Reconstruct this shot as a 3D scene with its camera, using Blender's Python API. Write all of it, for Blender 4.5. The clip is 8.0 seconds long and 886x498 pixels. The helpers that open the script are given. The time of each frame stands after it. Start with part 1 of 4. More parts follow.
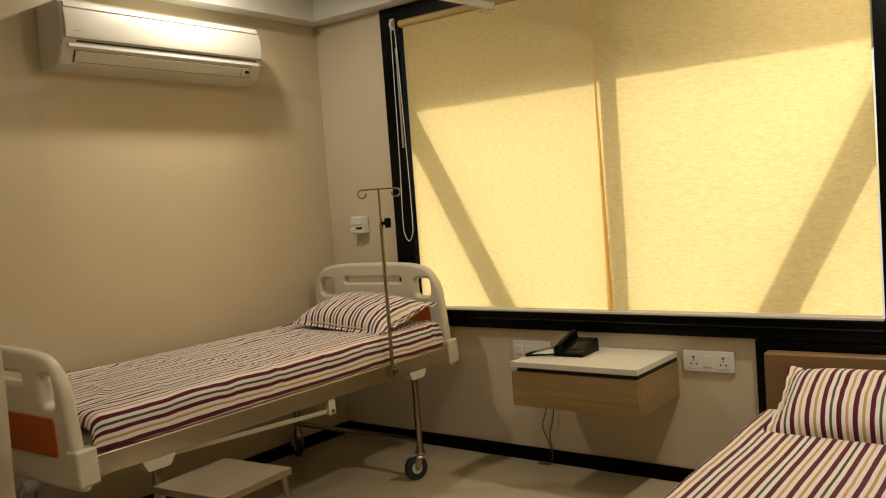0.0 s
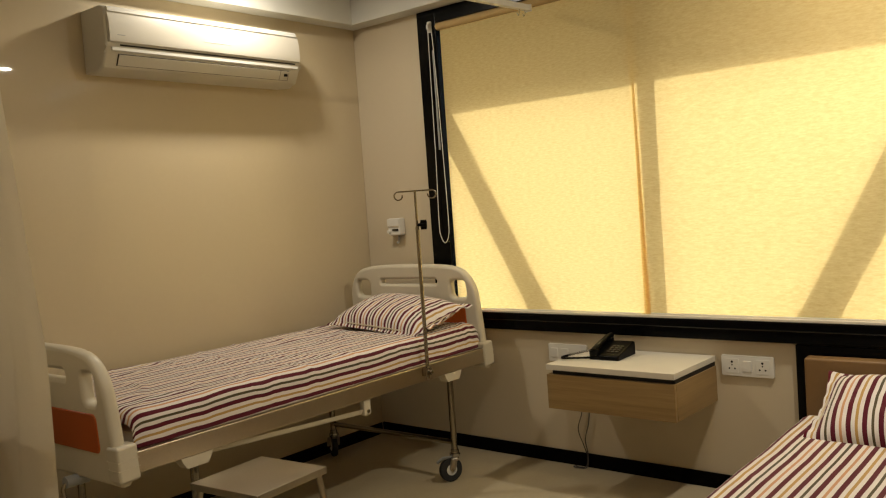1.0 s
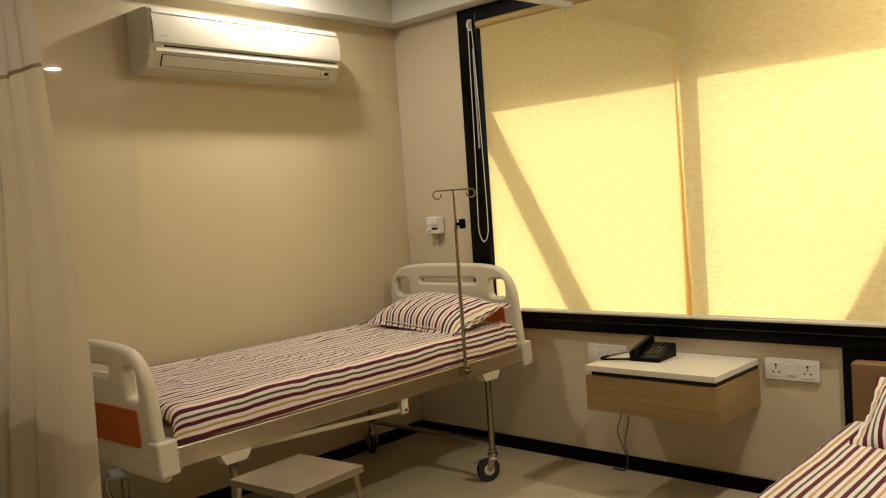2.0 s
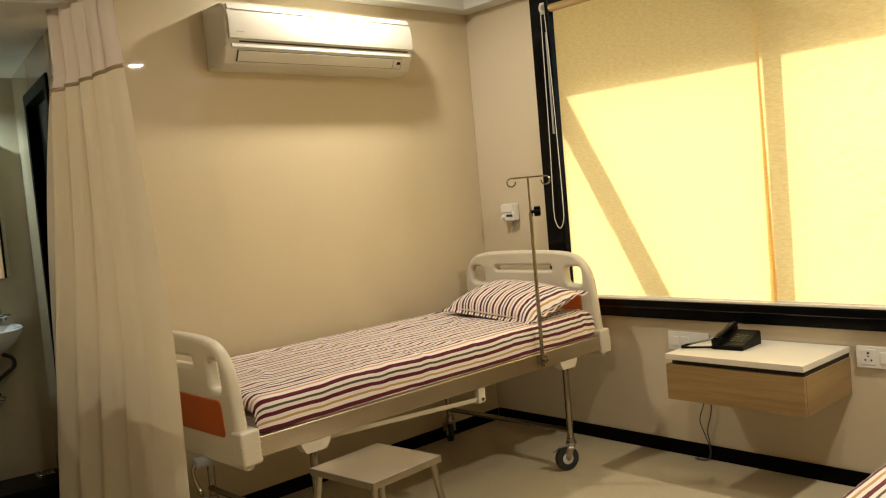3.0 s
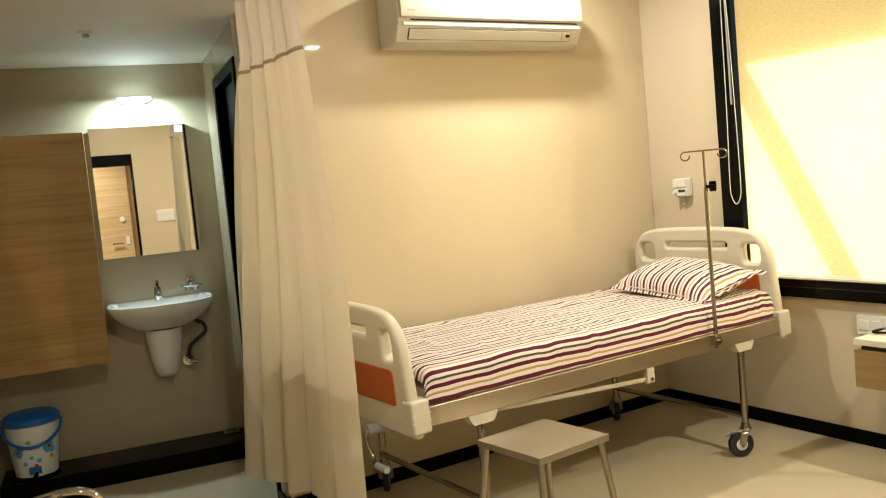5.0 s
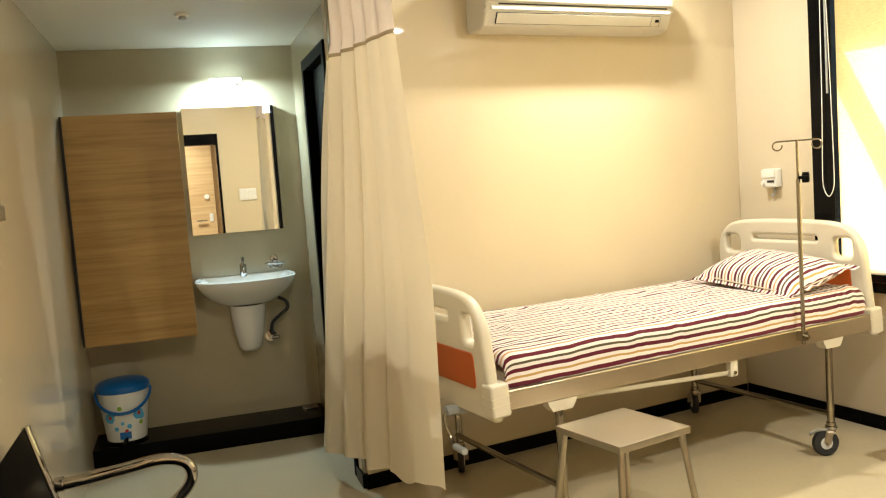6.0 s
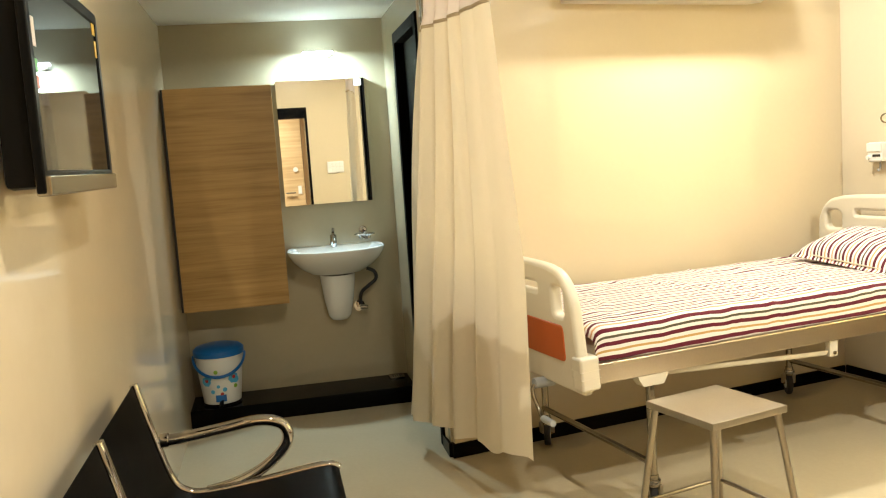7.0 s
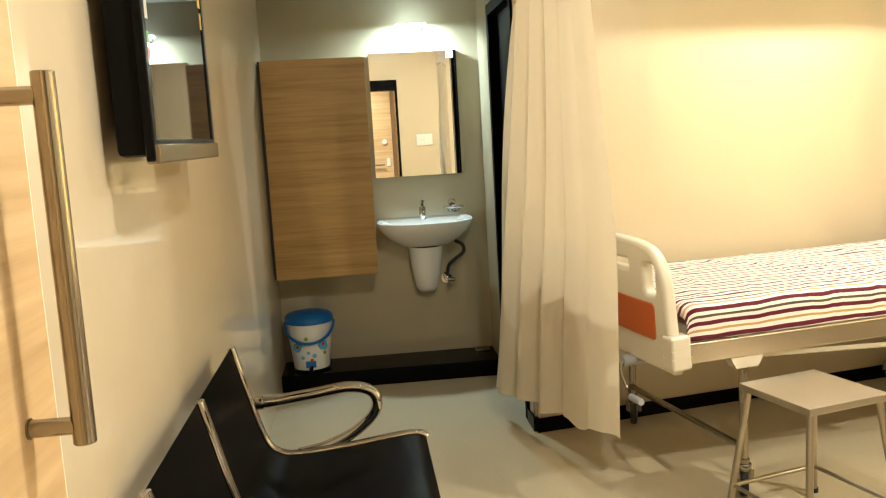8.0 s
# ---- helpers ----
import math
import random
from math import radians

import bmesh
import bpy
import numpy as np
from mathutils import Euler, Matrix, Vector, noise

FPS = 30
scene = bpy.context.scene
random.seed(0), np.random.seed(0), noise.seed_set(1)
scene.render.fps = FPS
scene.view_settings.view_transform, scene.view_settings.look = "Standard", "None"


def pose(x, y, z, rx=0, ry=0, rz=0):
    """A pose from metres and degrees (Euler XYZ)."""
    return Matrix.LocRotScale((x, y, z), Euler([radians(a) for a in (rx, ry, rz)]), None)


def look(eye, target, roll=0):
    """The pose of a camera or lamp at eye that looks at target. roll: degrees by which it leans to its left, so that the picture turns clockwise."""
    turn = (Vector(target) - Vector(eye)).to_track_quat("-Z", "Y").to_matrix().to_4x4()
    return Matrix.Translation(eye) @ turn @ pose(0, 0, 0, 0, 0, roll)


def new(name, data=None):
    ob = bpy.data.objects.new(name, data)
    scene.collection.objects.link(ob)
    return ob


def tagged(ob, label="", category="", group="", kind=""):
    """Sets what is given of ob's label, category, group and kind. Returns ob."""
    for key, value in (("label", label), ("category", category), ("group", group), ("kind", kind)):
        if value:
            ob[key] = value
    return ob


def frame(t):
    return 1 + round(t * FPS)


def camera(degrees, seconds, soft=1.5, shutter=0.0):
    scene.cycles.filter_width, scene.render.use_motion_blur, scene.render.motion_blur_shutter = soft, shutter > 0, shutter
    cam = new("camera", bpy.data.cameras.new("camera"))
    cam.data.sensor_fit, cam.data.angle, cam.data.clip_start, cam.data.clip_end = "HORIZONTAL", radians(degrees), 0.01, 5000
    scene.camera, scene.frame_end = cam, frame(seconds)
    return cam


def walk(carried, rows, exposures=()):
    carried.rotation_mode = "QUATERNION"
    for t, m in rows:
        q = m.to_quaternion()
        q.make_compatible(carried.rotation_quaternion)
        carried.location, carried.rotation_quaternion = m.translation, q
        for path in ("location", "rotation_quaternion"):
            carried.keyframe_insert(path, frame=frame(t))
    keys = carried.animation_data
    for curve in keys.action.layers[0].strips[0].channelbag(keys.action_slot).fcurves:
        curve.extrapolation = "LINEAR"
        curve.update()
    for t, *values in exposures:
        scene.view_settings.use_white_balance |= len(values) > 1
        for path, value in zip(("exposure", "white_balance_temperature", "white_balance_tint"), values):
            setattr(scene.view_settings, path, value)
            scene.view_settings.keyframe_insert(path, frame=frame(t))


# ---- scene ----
cam = camera(55.00, 8.0, 1.15)
PATH = [
    (0, (3.742, -3.922, 1.436), (2.5596, -2.3131, 1.3196), -4.22),
    (0.5, (3.741, -3.927, 1.435), (2.5311, -2.3390, 1.3158), -4.15),
    (1, (3.753, -3.922, 1.433), (2.5011, -2.3662, 1.3287), -4.07),
    (2.5, (3.757, -3.895, 1.454), (2.3763, -2.4526, 1.3356), -4.34),
    (3, (3.747, -3.886, 1.464), (2.2928, -2.5195, 1.3353), -5.04),
    (3.5, (3.745, -3.884, 1.465), (2.2241, -2.5908, 1.3374), -4.82),
    (4, (3.742, -3.889, 1.470), (2.1636, -2.6682, 1.3351), -4.93),
    (4.5, (3.735, -3.890, 1.462), (2.0976, -2.7504, 1.3198), -5.36),
    (6, (3.721, -3.945, 1.467), (1.9496, -3.0332, 1.2942), -4.09),
    (6.5, (3.715, -3.974, 1.462), (1.9043, -3.1455, 1.2733), -3.62),
    (7, (3.712, -3.981, 1.455), (1.8637, -3.2483, 1.2376), -3.87),
    (7.5, (3.711, -3.992, 1.455), (1.8303, -3.3546, 1.2141), -3.68),
    (8, (3.707, -4.001, 1.454), (1.7996, -3.4616, 1.1881), -3.29),
]
EXPOSURES = [(0.0, -0.8, 6400, 8), (1.0, -0.77, 6400, 8), (2.5, -0.32, 6350, 8), (3.5, 0.06, 6300, 7), (4.5, 0.42, 6150, 6), (6.0, 0.98, 5950, 4), (7.0, 1.2, 5900, 4), (8.0, 1.17, 5950, 5)]
walk(cam, [(t, look(eye, target, roll)) for t, eye, target, roll in PATH], EXPOSURES)

# ---- frames of the plan ----
WF = pose(0, 0, 0, 0, 0, -1.576)      # along the window wall (x) and out through it (y)
BF = pose(0, 0, 0, 0, 0, -10.408)     # along the screen wall (x) and across the alcove (y)
CEIL, LOW = 2.76, 2.314

# ---- light ----
world = bpy.data.worlds.new("world")
scene.world = world
world.use_nodes = True
wn = world.node_tree
sky = wn.nodes.new("ShaderNodeTexSky")
sky.sky_type, sky.sun_disc = "NISHITA", False
sky.sun_elevation, sky.sun_rotation = radians(40), radians(-9)
wn.links.new(sky.outputs[0], wn.nodes["Background"].inputs[0])
wn.nodes["Background"].inputs[1].default_value = 0.15

sun = new("sun", bpy.data.lights.new("sun", "SUN"))
sun.data.energy, sun.data.angle, sun.data.color = 5.0, radians(0.5), (1.0, 0.95, 0.84)
sun.matrix_world = look((0, 0, 0), (0.13, -0.755, -0.64))


def lamp(name, place, power, size, color, spread=125, aim=(0, 0, -1)):
    data = bpy.data.lights.new(name, "AREA")
    data.shape, data.size, data.energy, data.color, data.spread = "DISK", size, power, color, radians(spread)
    ob = new(name, data)
    ob.matrix_world = look(place, Vector(place) + Vector(aim))
    return ob


WARM = (1.0, 0.88, 0.71)
DOWN = [(0.48, -1.15, 25), (3.15, -0.72, 46), (2.65, -3.2, 22)]
for x, y, power in DOWN:
    lamp("downlight_beam", (x, y, CEIL - 0.012), power, 0.11, WARM, 178)


# ---- materials ----
def nodes(name, rough=0.5, metal=0.0, color=(0.5, 0.5, 0.5), spec=0.5, coat=0.0):
    m = bpy.data.materials.new(name)
    m.use_nodes = True
    b = m.node_tree.nodes["Principled BSDF"]
    b.inputs["Base Color"].default_value = (*color, 1)
    b.inputs["Roughness"].default_value, b.inputs["Metallic"].default_value = rough, metal
    b.inputs["Specular IOR Level"].default_value = spec
    b.inputs["Coat Weight"].default_value = coat
    b.inputs["Coat Roughness"].default_value = 0.02
    return m, m.node_tree, b


def coords(nt, scale=(1, 1, 1), kind="Object"):
    tc, mp = nt.nodes.new("ShaderNodeTexCoord"), nt.nodes.new("ShaderNodeMapping")
    mp.inputs["Scale"].default_value = scale
    nt.links.new(tc.outputs[kind], mp.inputs[0])
    return mp.outputs[0]


def noise_of(nt, vec, scale, detail=4, rough=0.55):
    n = nt.nodes.new("ShaderNodeTexNoise")
    n.inputs["Scale"].default_value, n.inputs["Detail"].default_value, n.inputs["Roughness"].default_value = scale, detail, rough
    nt.links.new(vec, n.inputs["Vector"])
    return n.outputs["Fac"]


def ramp(nt, fac, stops, mode="LINEAR"):
    r = nt.nodes.new("ShaderNodeValToRGB")
    r.color_ramp.interpolation = mode
    e = r.color_ramp.elements
    while len(e) < len(stops):
        e.new(0.5)
    for el, (p, c) in zip(e, stops):
        el.position, el.color = p, (*c, 1)
    nt.links.new(fac, r.inputs[0])
    return r.outputs[0]


def spread_of(nt, fac, lo, hi):
    r = nt.nodes.new("ShaderNodeMapRange")
    r.inputs["To Min"].default_value, r.inputs["To Max"].default_value = lo, hi
    r.inputs["From Min"].default_value, r.inputs["From Max"].default_value = 0.15, 0.85
    nt.links.new(fac, r.inputs[0])
    return r.outputs[0]


def bump(nt, b, fac, strength, distance):
    n = nt.nodes.new("ShaderNodeBump")
    n.inputs["Strength"].default_value, n.inputs["Distance"].default_value = strength, distance
    nt.links.new(fac, n.inputs["Height"])
    nt.links.new(n.outputs[0], b.inputs["Normal"])


def surface(name, color, rough=0.5, metal=0.0, vary=0.08, big=1.5, fine=60.0, relief=0.0, spec=0.5, coat=0.0, wear=0.12):
    """A surface whose colour and gloss vary at two scales."""
    m, nt, b = nodes(name, rough, metal, color, spec, coat)
    v = coords(nt)
    mix = nt.nodes.new("ShaderNodeMath")
    mix.operation = "MULTIPLY_ADD"
    a, c = noise_of(nt, v, big, 5), noise_of(nt, v, fine, 3)
    nt.links.new(c, mix.inputs[0])
    mix.inputs[1].default_value = 0.35
    half = nt.nodes.new("ShaderNodeMath")
    half.operation = "MULTIPLY"
    half.inputs[1].default_value = 0.65
    nt.links.new(a, half.inputs[0])
    nt.links.new(half.outputs[0], mix.inputs[2])
    lo, hi = [tuple(max(0, min(1, k * f)) for k in color) for f in (1 - vary, 1 + vary)]
    nt.links.new(ramp(nt, mix.outputs[0], [(0.2, lo), (0.8, hi)]), b.inputs["Base Color"])
    nt.links.new(spread_of(nt, a, max(0.02, rough * (1 - wear)), min(1, rough * (1 + wear))), b.inputs["Roughness"])
    if relief:
        bump(nt, b, c, 0.5, relief)
    return m


def wood(name, light, dark, rough=0.4, along="X", pitch=1.0):
    """Laminate with a grain that runs along one axis."""
    m, nt, b = nodes(name, rough)
    s = {"X": (0.9, 22, 22), "Y": (22, 0.9, 22), "Z": (22, 22, 0.9)}[along]
    v = coords(nt, tuple(k * pitch for k in s))
    g = noise_of(nt, v, 1.6, 8, 0.62)
    nt.links.new(ramp(nt, g, [(0.3, dark), (0.5, tuple((a + c) / 2 for a, c in zip(light, dark))), (0.72, light)]), b.inputs["Base Color"])
    nt.links.new(spread_of(nt, g, rough * 0.85, rough * 1.2), b.inputs["Roughness"])
    bump(nt, b, g, 0.15, 0.0006)
    return m


MAROON, OLIVE, MUSTARD, CREAM = (0.1, 0.01, 0.022), (0.09, 0.075, 0.045), (0.46, 0.29, 0.1), (0.73, 0.69, 0.665)


def striped(name, repeat, stops):
    """Woven cotton with stripes laid along the second axis of its cloth map."""
    m, nt, b = nodes(name, 0.9, spec=0.15)
    uv = nt.nodes.new("ShaderNodeUVMap")
    sep = nt.nodes.new("ShaderNodeSeparateXYZ")
    nt.links.new(uv.outputs[0], sep.inputs[0])
    wob = noise_of(nt, uv.outputs[0], 9, 2)
    add = nt.nodes.new("ShaderNodeMath")
    add.operation = "MULTIPLY_ADD"
    add.inputs[1].default_value = 0.0012
    nt.links.new(wob, add.inputs[0])
    nt.links.new(sep.outputs[0], add.inputs[2])
    div = nt.nodes.new("ShaderNodeMath")
    div.operation = "DIVIDE"
    div.inputs[1].default_value = repeat
    nt.links.new(add.outputs[0], div.inputs[0])
    fr = nt.nodes.new("ShaderNodeMath")
    fr.operation = "FRACT"
    nt.links.new(div.outputs[0], fr.inputs[0])
    col = ramp(nt, fr.outputs[0], stops, "CONSTANT")
    weave = noise_of(nt, uv.outputs[0], 420, 2)
    hsv = nt.nodes.new("ShaderNodeHueSaturation")
    nt.links.new(col, hsv.inputs["Color"])
    nt.links.new(spread_of(nt, weave, 0.88, 1.1), hsv.inputs["Value"])
    nt.links.new(hsv.outputs[0], b.inputs["Base Color"])
    b.inputs["Sheen Weight"].default_value = 0.15
    bump(nt, b, weave, 0.3, 0.0008)
    return m


M_WALL = surface("wall_paint", (0.54, 0.46, 0.315), 0.34, vary=0.035, big=0.9, fine=35, relief=0.0004, spec=0.4, coat=0.45)
M_WALL_W = surface("wall_paint_pale", (0.57, 0.495, 0.365), 0.4, vary=0.03, big=1.2, fine=35, relief=0.0006, spec=0.4)
M_TILE = surface("glazed_wall_tile", (0.585, 0.495, 0.355), 0.03, vary=0.04, big=0.8, fine=20, spec=0.5)
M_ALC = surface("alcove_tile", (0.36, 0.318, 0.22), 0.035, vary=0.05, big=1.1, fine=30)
M_CEIL = surface("ceiling_paint", (0.62, 0.62, 0.585), 0.7, vary=0.025, big=1.4, fine=50)
M_FLOOR = surface("polished_floor_tile", (0.48, 0.41, 0.28), 0.11, vary=0.09, big=1.6, fine=45, spec=0.5)
M_BLACK = surface("black_granite", (0.0022, 0.0022, 0.0022), 0.22, vary=0.4, big=3, fine=140, spec=0.05)
M_FRAME = surface("black_enamel", (0.0025, 0.0025, 0.0028), 0.2, vary=0.3, big=3, fine=90, spec=0.12)
M_SILL = surface("polished_black_enamel", (0.003, 0.003, 0.0033), 0.1, vary=0.3, big=3, fine=90, spec=0.6)
M_VOID = surface("dark_door_laminate", (0.0018, 0.0017, 0.0016), 0.6, vary=0.3, spec=0.02)
M_IVORY = surface("ivory_plastic", (0.58, 0.535, 0.43), 0.42, vary=0.04, big=5, fine=160, relief=0.0003)
M_WHITE = surface("white_plastic", (0.7, 0.69, 0.65), 0.33, vary=0.025, big=6, fine=120)
M_ACW = surface("appliance_plastic", (0.57, 0.545, 0.48), 0.36, vary=0.02, big=5, fine=120)
M_DARK = surface("dark_gap", (0.012, 0.011, 0.01), 0.6, vary=0.2)
M_GREY = surface("grey_plastic", (0.3, 0.31, 0.31), 0.45, vary=0.1)
M_PANEL = surface("orange_red_laminate", (0.38, 0.075, 0.008), 0.35, vary=0.06, big=4)
M_STEEL = surface("brushed_steel", (0.33, 0.295, 0.235), 0.22, 1.0, vary=0.1, big=4, fine=200, wear=0.1)
M_RAIL = surface("worn_steel", (0.52, 0.455, 0.355), 0.33, 1.0, vary=0.1, big=4, fine=120, wear=0.1)
M_STOOL = surface("pale_steel", (0.39, 0.35, 0.28), 0.37, 1.0, vary=0.14, big=6, fine=160, wear=0.14)
M_CHROME = surface("chrome", (0.43, 0.42, 0.415), 0.035, 1.0, vary=0.04, big=8, wear=0.3)
M_RUBBER = surface("black_rubber", (0.015, 0.015, 0.015), 0.7, vary=0.25, big=20)
M_VINYL = surface("black_leatherette", (0.0025, 0.0025, 0.0025), 0.38, vary=0.3, big=6, fine=220, relief=0.0006, spec=0.1)
M_PHONE = surface("black_phone_plastic", (0.0025, 0.0025, 0.0025), 0.37, vary=0.15, big=10, spec=0.1)
M_KEY = surface("pale_print", (0.55, 0.55, 0.52), 0.5)
M_LAMINATE = surface("white_laminate", (0.68, 0.645, 0.565), 0.35, vary=0.03, big=3)
M_LEATHER = surface("tan_leatherette", (0.2, 0.115, 0.045), 0.45, vary=0.12, big=4, fine=150, relief=0.0008)
M_CERAMIC = surface("white_ceramic", (0.78, 0.78, 0.76), 0.08, vary=0.015, coat=0.4)
M_BLUE = surface("blue_plastic", (0.01, 0.12, 0.4), 0.36, vary=0.06, big=8)
M_BIN = surface("printed_white_plastic", (0.72, 0.72, 0.7), 0.35, vary=0.03)
M_CURTAIN = surface("curtain_cloth", (0.72, 0.65, 0.51), 0.85, vary=0.05, big=3, fine=180, relief=0.001, spec=0.15)
cnt = M_CURTAIN.node_tree
cb, ctr, cmx = cnt.nodes["Principled BSDF"], cnt.nodes.new("ShaderNodeBsdfTranslucent"), cnt.nodes.new("ShaderNodeMixShader")
cnt.links.new(cb.inputs["Base Color"].links[0].from_socket, ctr.inputs["Color"])
cmx.inputs[0].default_value = 0.42
cnt.links.new(cb.outputs[0], cmx.inputs[1])
cnt.links.new(ctr.outputs[0], cmx.inputs[2])
cnt.links.new(cmx.outputs[0], cnt.nodes["Material Output"].inputs["Surface"])
M_NET = M_CURTAIN.copy()
M_NET.name = "curtain_net"
for el, c in zip(M_NET.node_tree.nodes["Color Ramp"].color_ramp.elements, ((0.84, 0.77, 0.73, 1), (0.92, 0.86, 0.82, 1))):
    el.color = c
M_CABLE = surface("grey_cable", (0.05, 0.042, 0.035), 0.5)
M_TABLE = wood("oak_laminate", (0.37, 0.25, 0.11), (0.22, 0.14, 0.057), 0.42, "X")
M_TABLE_SIDE = wood("oak_laminate_side", (0.37, 0.25, 0.11), (0.22, 0.14, 0.057), 0.42, "Y")
M_CAB = wood("teak_laminate", (0.45, 0.28, 0.095), (0.25, 0.142, 0.043), 0.38, "Y")
M_FAR = wood("pale_oak_veneer_far", (0.64, 0.465, 0.26), (0.44, 0.29, 0.135), 0.38, "Y", 0.8)
M_LEAF = wood("pale_oak_veneer_level", (0.64, 0.465, 0.26), (0.4, 0.26, 0.12), 0.38, "X", 0.8)
M_PLATFORM = surface("steel_sheet", (0.4, 0.38, 0.33), 0.45, 1.0, vary=0.1)
M_MIRROR = nodes("mirror_glass", 0.01, 1.0, (0.86, 0.88, 0.86))[0]
M_SCREEN = surface("screen_glass", (0.008, 0.008, 0.009), 0.03, vary=0.1, spec=0.2)

M_GLASS, gnt, gb = nodes("window_glass", 0.0, 0.0, (0.95, 0.97, 0.96))
gb.inputs["Transmission Weight"].default_value = 1.0

M_LIT, lnt, lb = nodes("lit_diffuser_warm", 0.4, color=(0.9, 0.85, 0.7))
lb.inputs["Emission Color"].default_value, lb.inputs["Emission Strength"].default_value = (1.0, 0.82, 0.58, 1), 14
M_LITC, lnt2, lb2 = nodes("lit_tube_cool", 0.4, color=(0.9, 0.95, 0.95))
lb2.inputs["Emission Color"].default_value, lb2.inputs["Emission Strength"].default_value = (0.82, 0.97, 1.0, 1), 15


def blind_cloth():
    m, nt, b = nodes("roller_blind_fabric", 0.9, spec=0.1)
    v = coords(nt, (34, 34, 150))
    slub = noise_of(nt, v, 1.0, 5, 0.65)
    large = noise_of(nt, coords(nt), 1.1, 3)
    col = ramp(nt, slub, [(0.3, (0.84, 0.61, 0.245)), (0.7, (0.98, 0.775, 0.36))])
    b.inputs["Base Color"].default_value = (0.8, 0.6, 0.28, 1)
    nt.links.new(col, b.inputs["Base Color"])
    tr = nt.nodes.new("ShaderNodeBsdfTranslucent")
    nt.links.new(col, tr.inputs["Color"])
    mix = nt.nodes.new("ShaderNodeMixShader")
    nt.links.new(spread_of(nt, large, 0.56, 0.62), mix.inputs[0])
    nt.links.new(b.outputs[0], mix.inputs[1])
    nt.links.new(tr.outputs[0], mix.inputs[2])
    nt.links.new(mix.outputs[0], nt.nodes["Material Output"].inputs["Surface"])
    bump(nt, b, slub, 0.4, 0.001)
    return m


M_BLIND = blind_cloth()
def bands(thin):
    """Maroon stripes with a thin stripe of another colour between each two."""
    out = []
    for k, c in enumerate(thin):
        out += [((k + a) / len(thin), col) for a, col in ((0.0, MAROON), (0.31, CREAM), (0.56, c), (0.74, CREAM))]
    return out


PEACH = (0.55, 0.3, 0.16)
M_SHEET = striped("striped_bedsheet", 0.16, bands((OLIVE, MUSTARD, PEACH)))
M_SHEET2 = striped("striped_bedsheet_wide", 0.18, bands((MUSTARD, OLIVE, PEACH)))


# ---- mesh helpers ----
def mesh_of(bm, name, material, smooth=True, angle=35):
    bmesh.ops.recalc_face_normals(bm, faces=bm.faces)
    me = bpy.data.meshes.new(name)
    bm.to_mesh(me)
    bm.free()
    me.materials.append(material)
    if smooth:
        me.shade_smooth()
        me.set_sharp_from_angle(angle=radians(angle))
    return me


def part(name, bm, material, parent=None, label="", m=None, angle=35):
    ob = new(name, mesh_of(bm, name, material, angle=angle) if isinstance(bm, bmesh.types.BMesh) else bm)
    ob.parent = parent
    if m is not None:
        ob.matrix_local = m
    if isinstance(bm, bmesh.types.BMesh):
        ob.modifiers.new("weighted", "WEIGHTED_NORMAL").keep_sharp = True
    return tagged(ob, label)


def thing(name, m, label, category, group="", kind=""):
    ob = new(name)
    ob.empty_display_size = 0.1
    ob.matrix_world = m
    return tagged(ob, label, category, group, kind)


def struct(name, bm, material, m=None, label="", category=""):
    ob = new(name, mesh_of(bm, name, material))
    if m is not None:
        ob.matrix_world = m
    ob.modifiers.new("weighted", "WEIGHTED_NORMAL").keep_sharp = True
    return tagged(ob, label, category, kind="structure")


def box(x0, x1, y0, y1, z0, z1, bevel=0.0, bm=None, seg=2, m=None):
    bm = bm or bmesh.new()
    r = bmesh.ops.create_cube(bm, size=1)
    vs = r["verts"]
    for v in vs:
        v.co = Vector(((x0 + x1) / 2 + v.co.x * (x1 - x0), (y0 + y1) / 2 + v.co.y * (y1 - y0), (z0 + z1) / 2 + v.co.z * (z1 - z0)))
    if bevel:
        es = list({e for v in vs for e in v.link_edges})
        out = bmesh.ops.bevel(bm, geom=es, offset=bevel, segments=seg, profile=0.5, affect="EDGES")
        vs = list({v for v in vs if v.is_valid} | set(out["verts"]))
    if m is not None:
        bmesh.ops.transform(bm, matrix=m, verts=vs)
    return bm


def cyl(p, q, r, n=20, bm=None, r2=None, bevel=0.0):
    bm = bm or bmesh.new()
    p, q = Vector(p), Vector(q)
    out = bmesh.ops.create_cone(bm, cap_ends=True, segments=n, radius1=r, radius2=r if r2 is None else r2, depth=(q - p).length)
    vs = out["verts"]
    if bevel:
        es = list({e for v in vs for e in v.link_edges if any(len(f.verts) > 4 for f in e.link_faces)})
        o2 = bmesh.ops.bevel(bm, geom=es, offset=bevel, segments=2, profile=0.5, affect="EDGES")
        vs = list({v for v in vs if v.is_valid} | set(o2["verts"]))
    turn = (q - p).to_track_quat("Z", "Y").to_matrix().to_4x4()
    bmesh.ops.transform(bm, matrix=Matrix.Translation((p + q) / 2) @ turn, verts=vs)
    return bm


def smooth_path(pts, per=8, closed=False):
    pts = [Vector(p) for p in pts]
    out, n = [], len(pts)
    for i in range(n if closed else n - 1):
        get = (lambda k: pts[k % n]) if closed else (lambda k: pts[max(0, min(n - 1, k))])
        a, b, c, d = get(i - 1), get(i), get(i + 1), get(i + 2)
        for j in range(per):
            t = j / per
            out.append(0.5 * ((2 * b) + (c - a) * t + (2 * a - 5 * b + 4 * c - d) * t * t + (3 * b - a - 3 * c + d) * t ** 3))
    return out if closed else out + [pts[-1]]


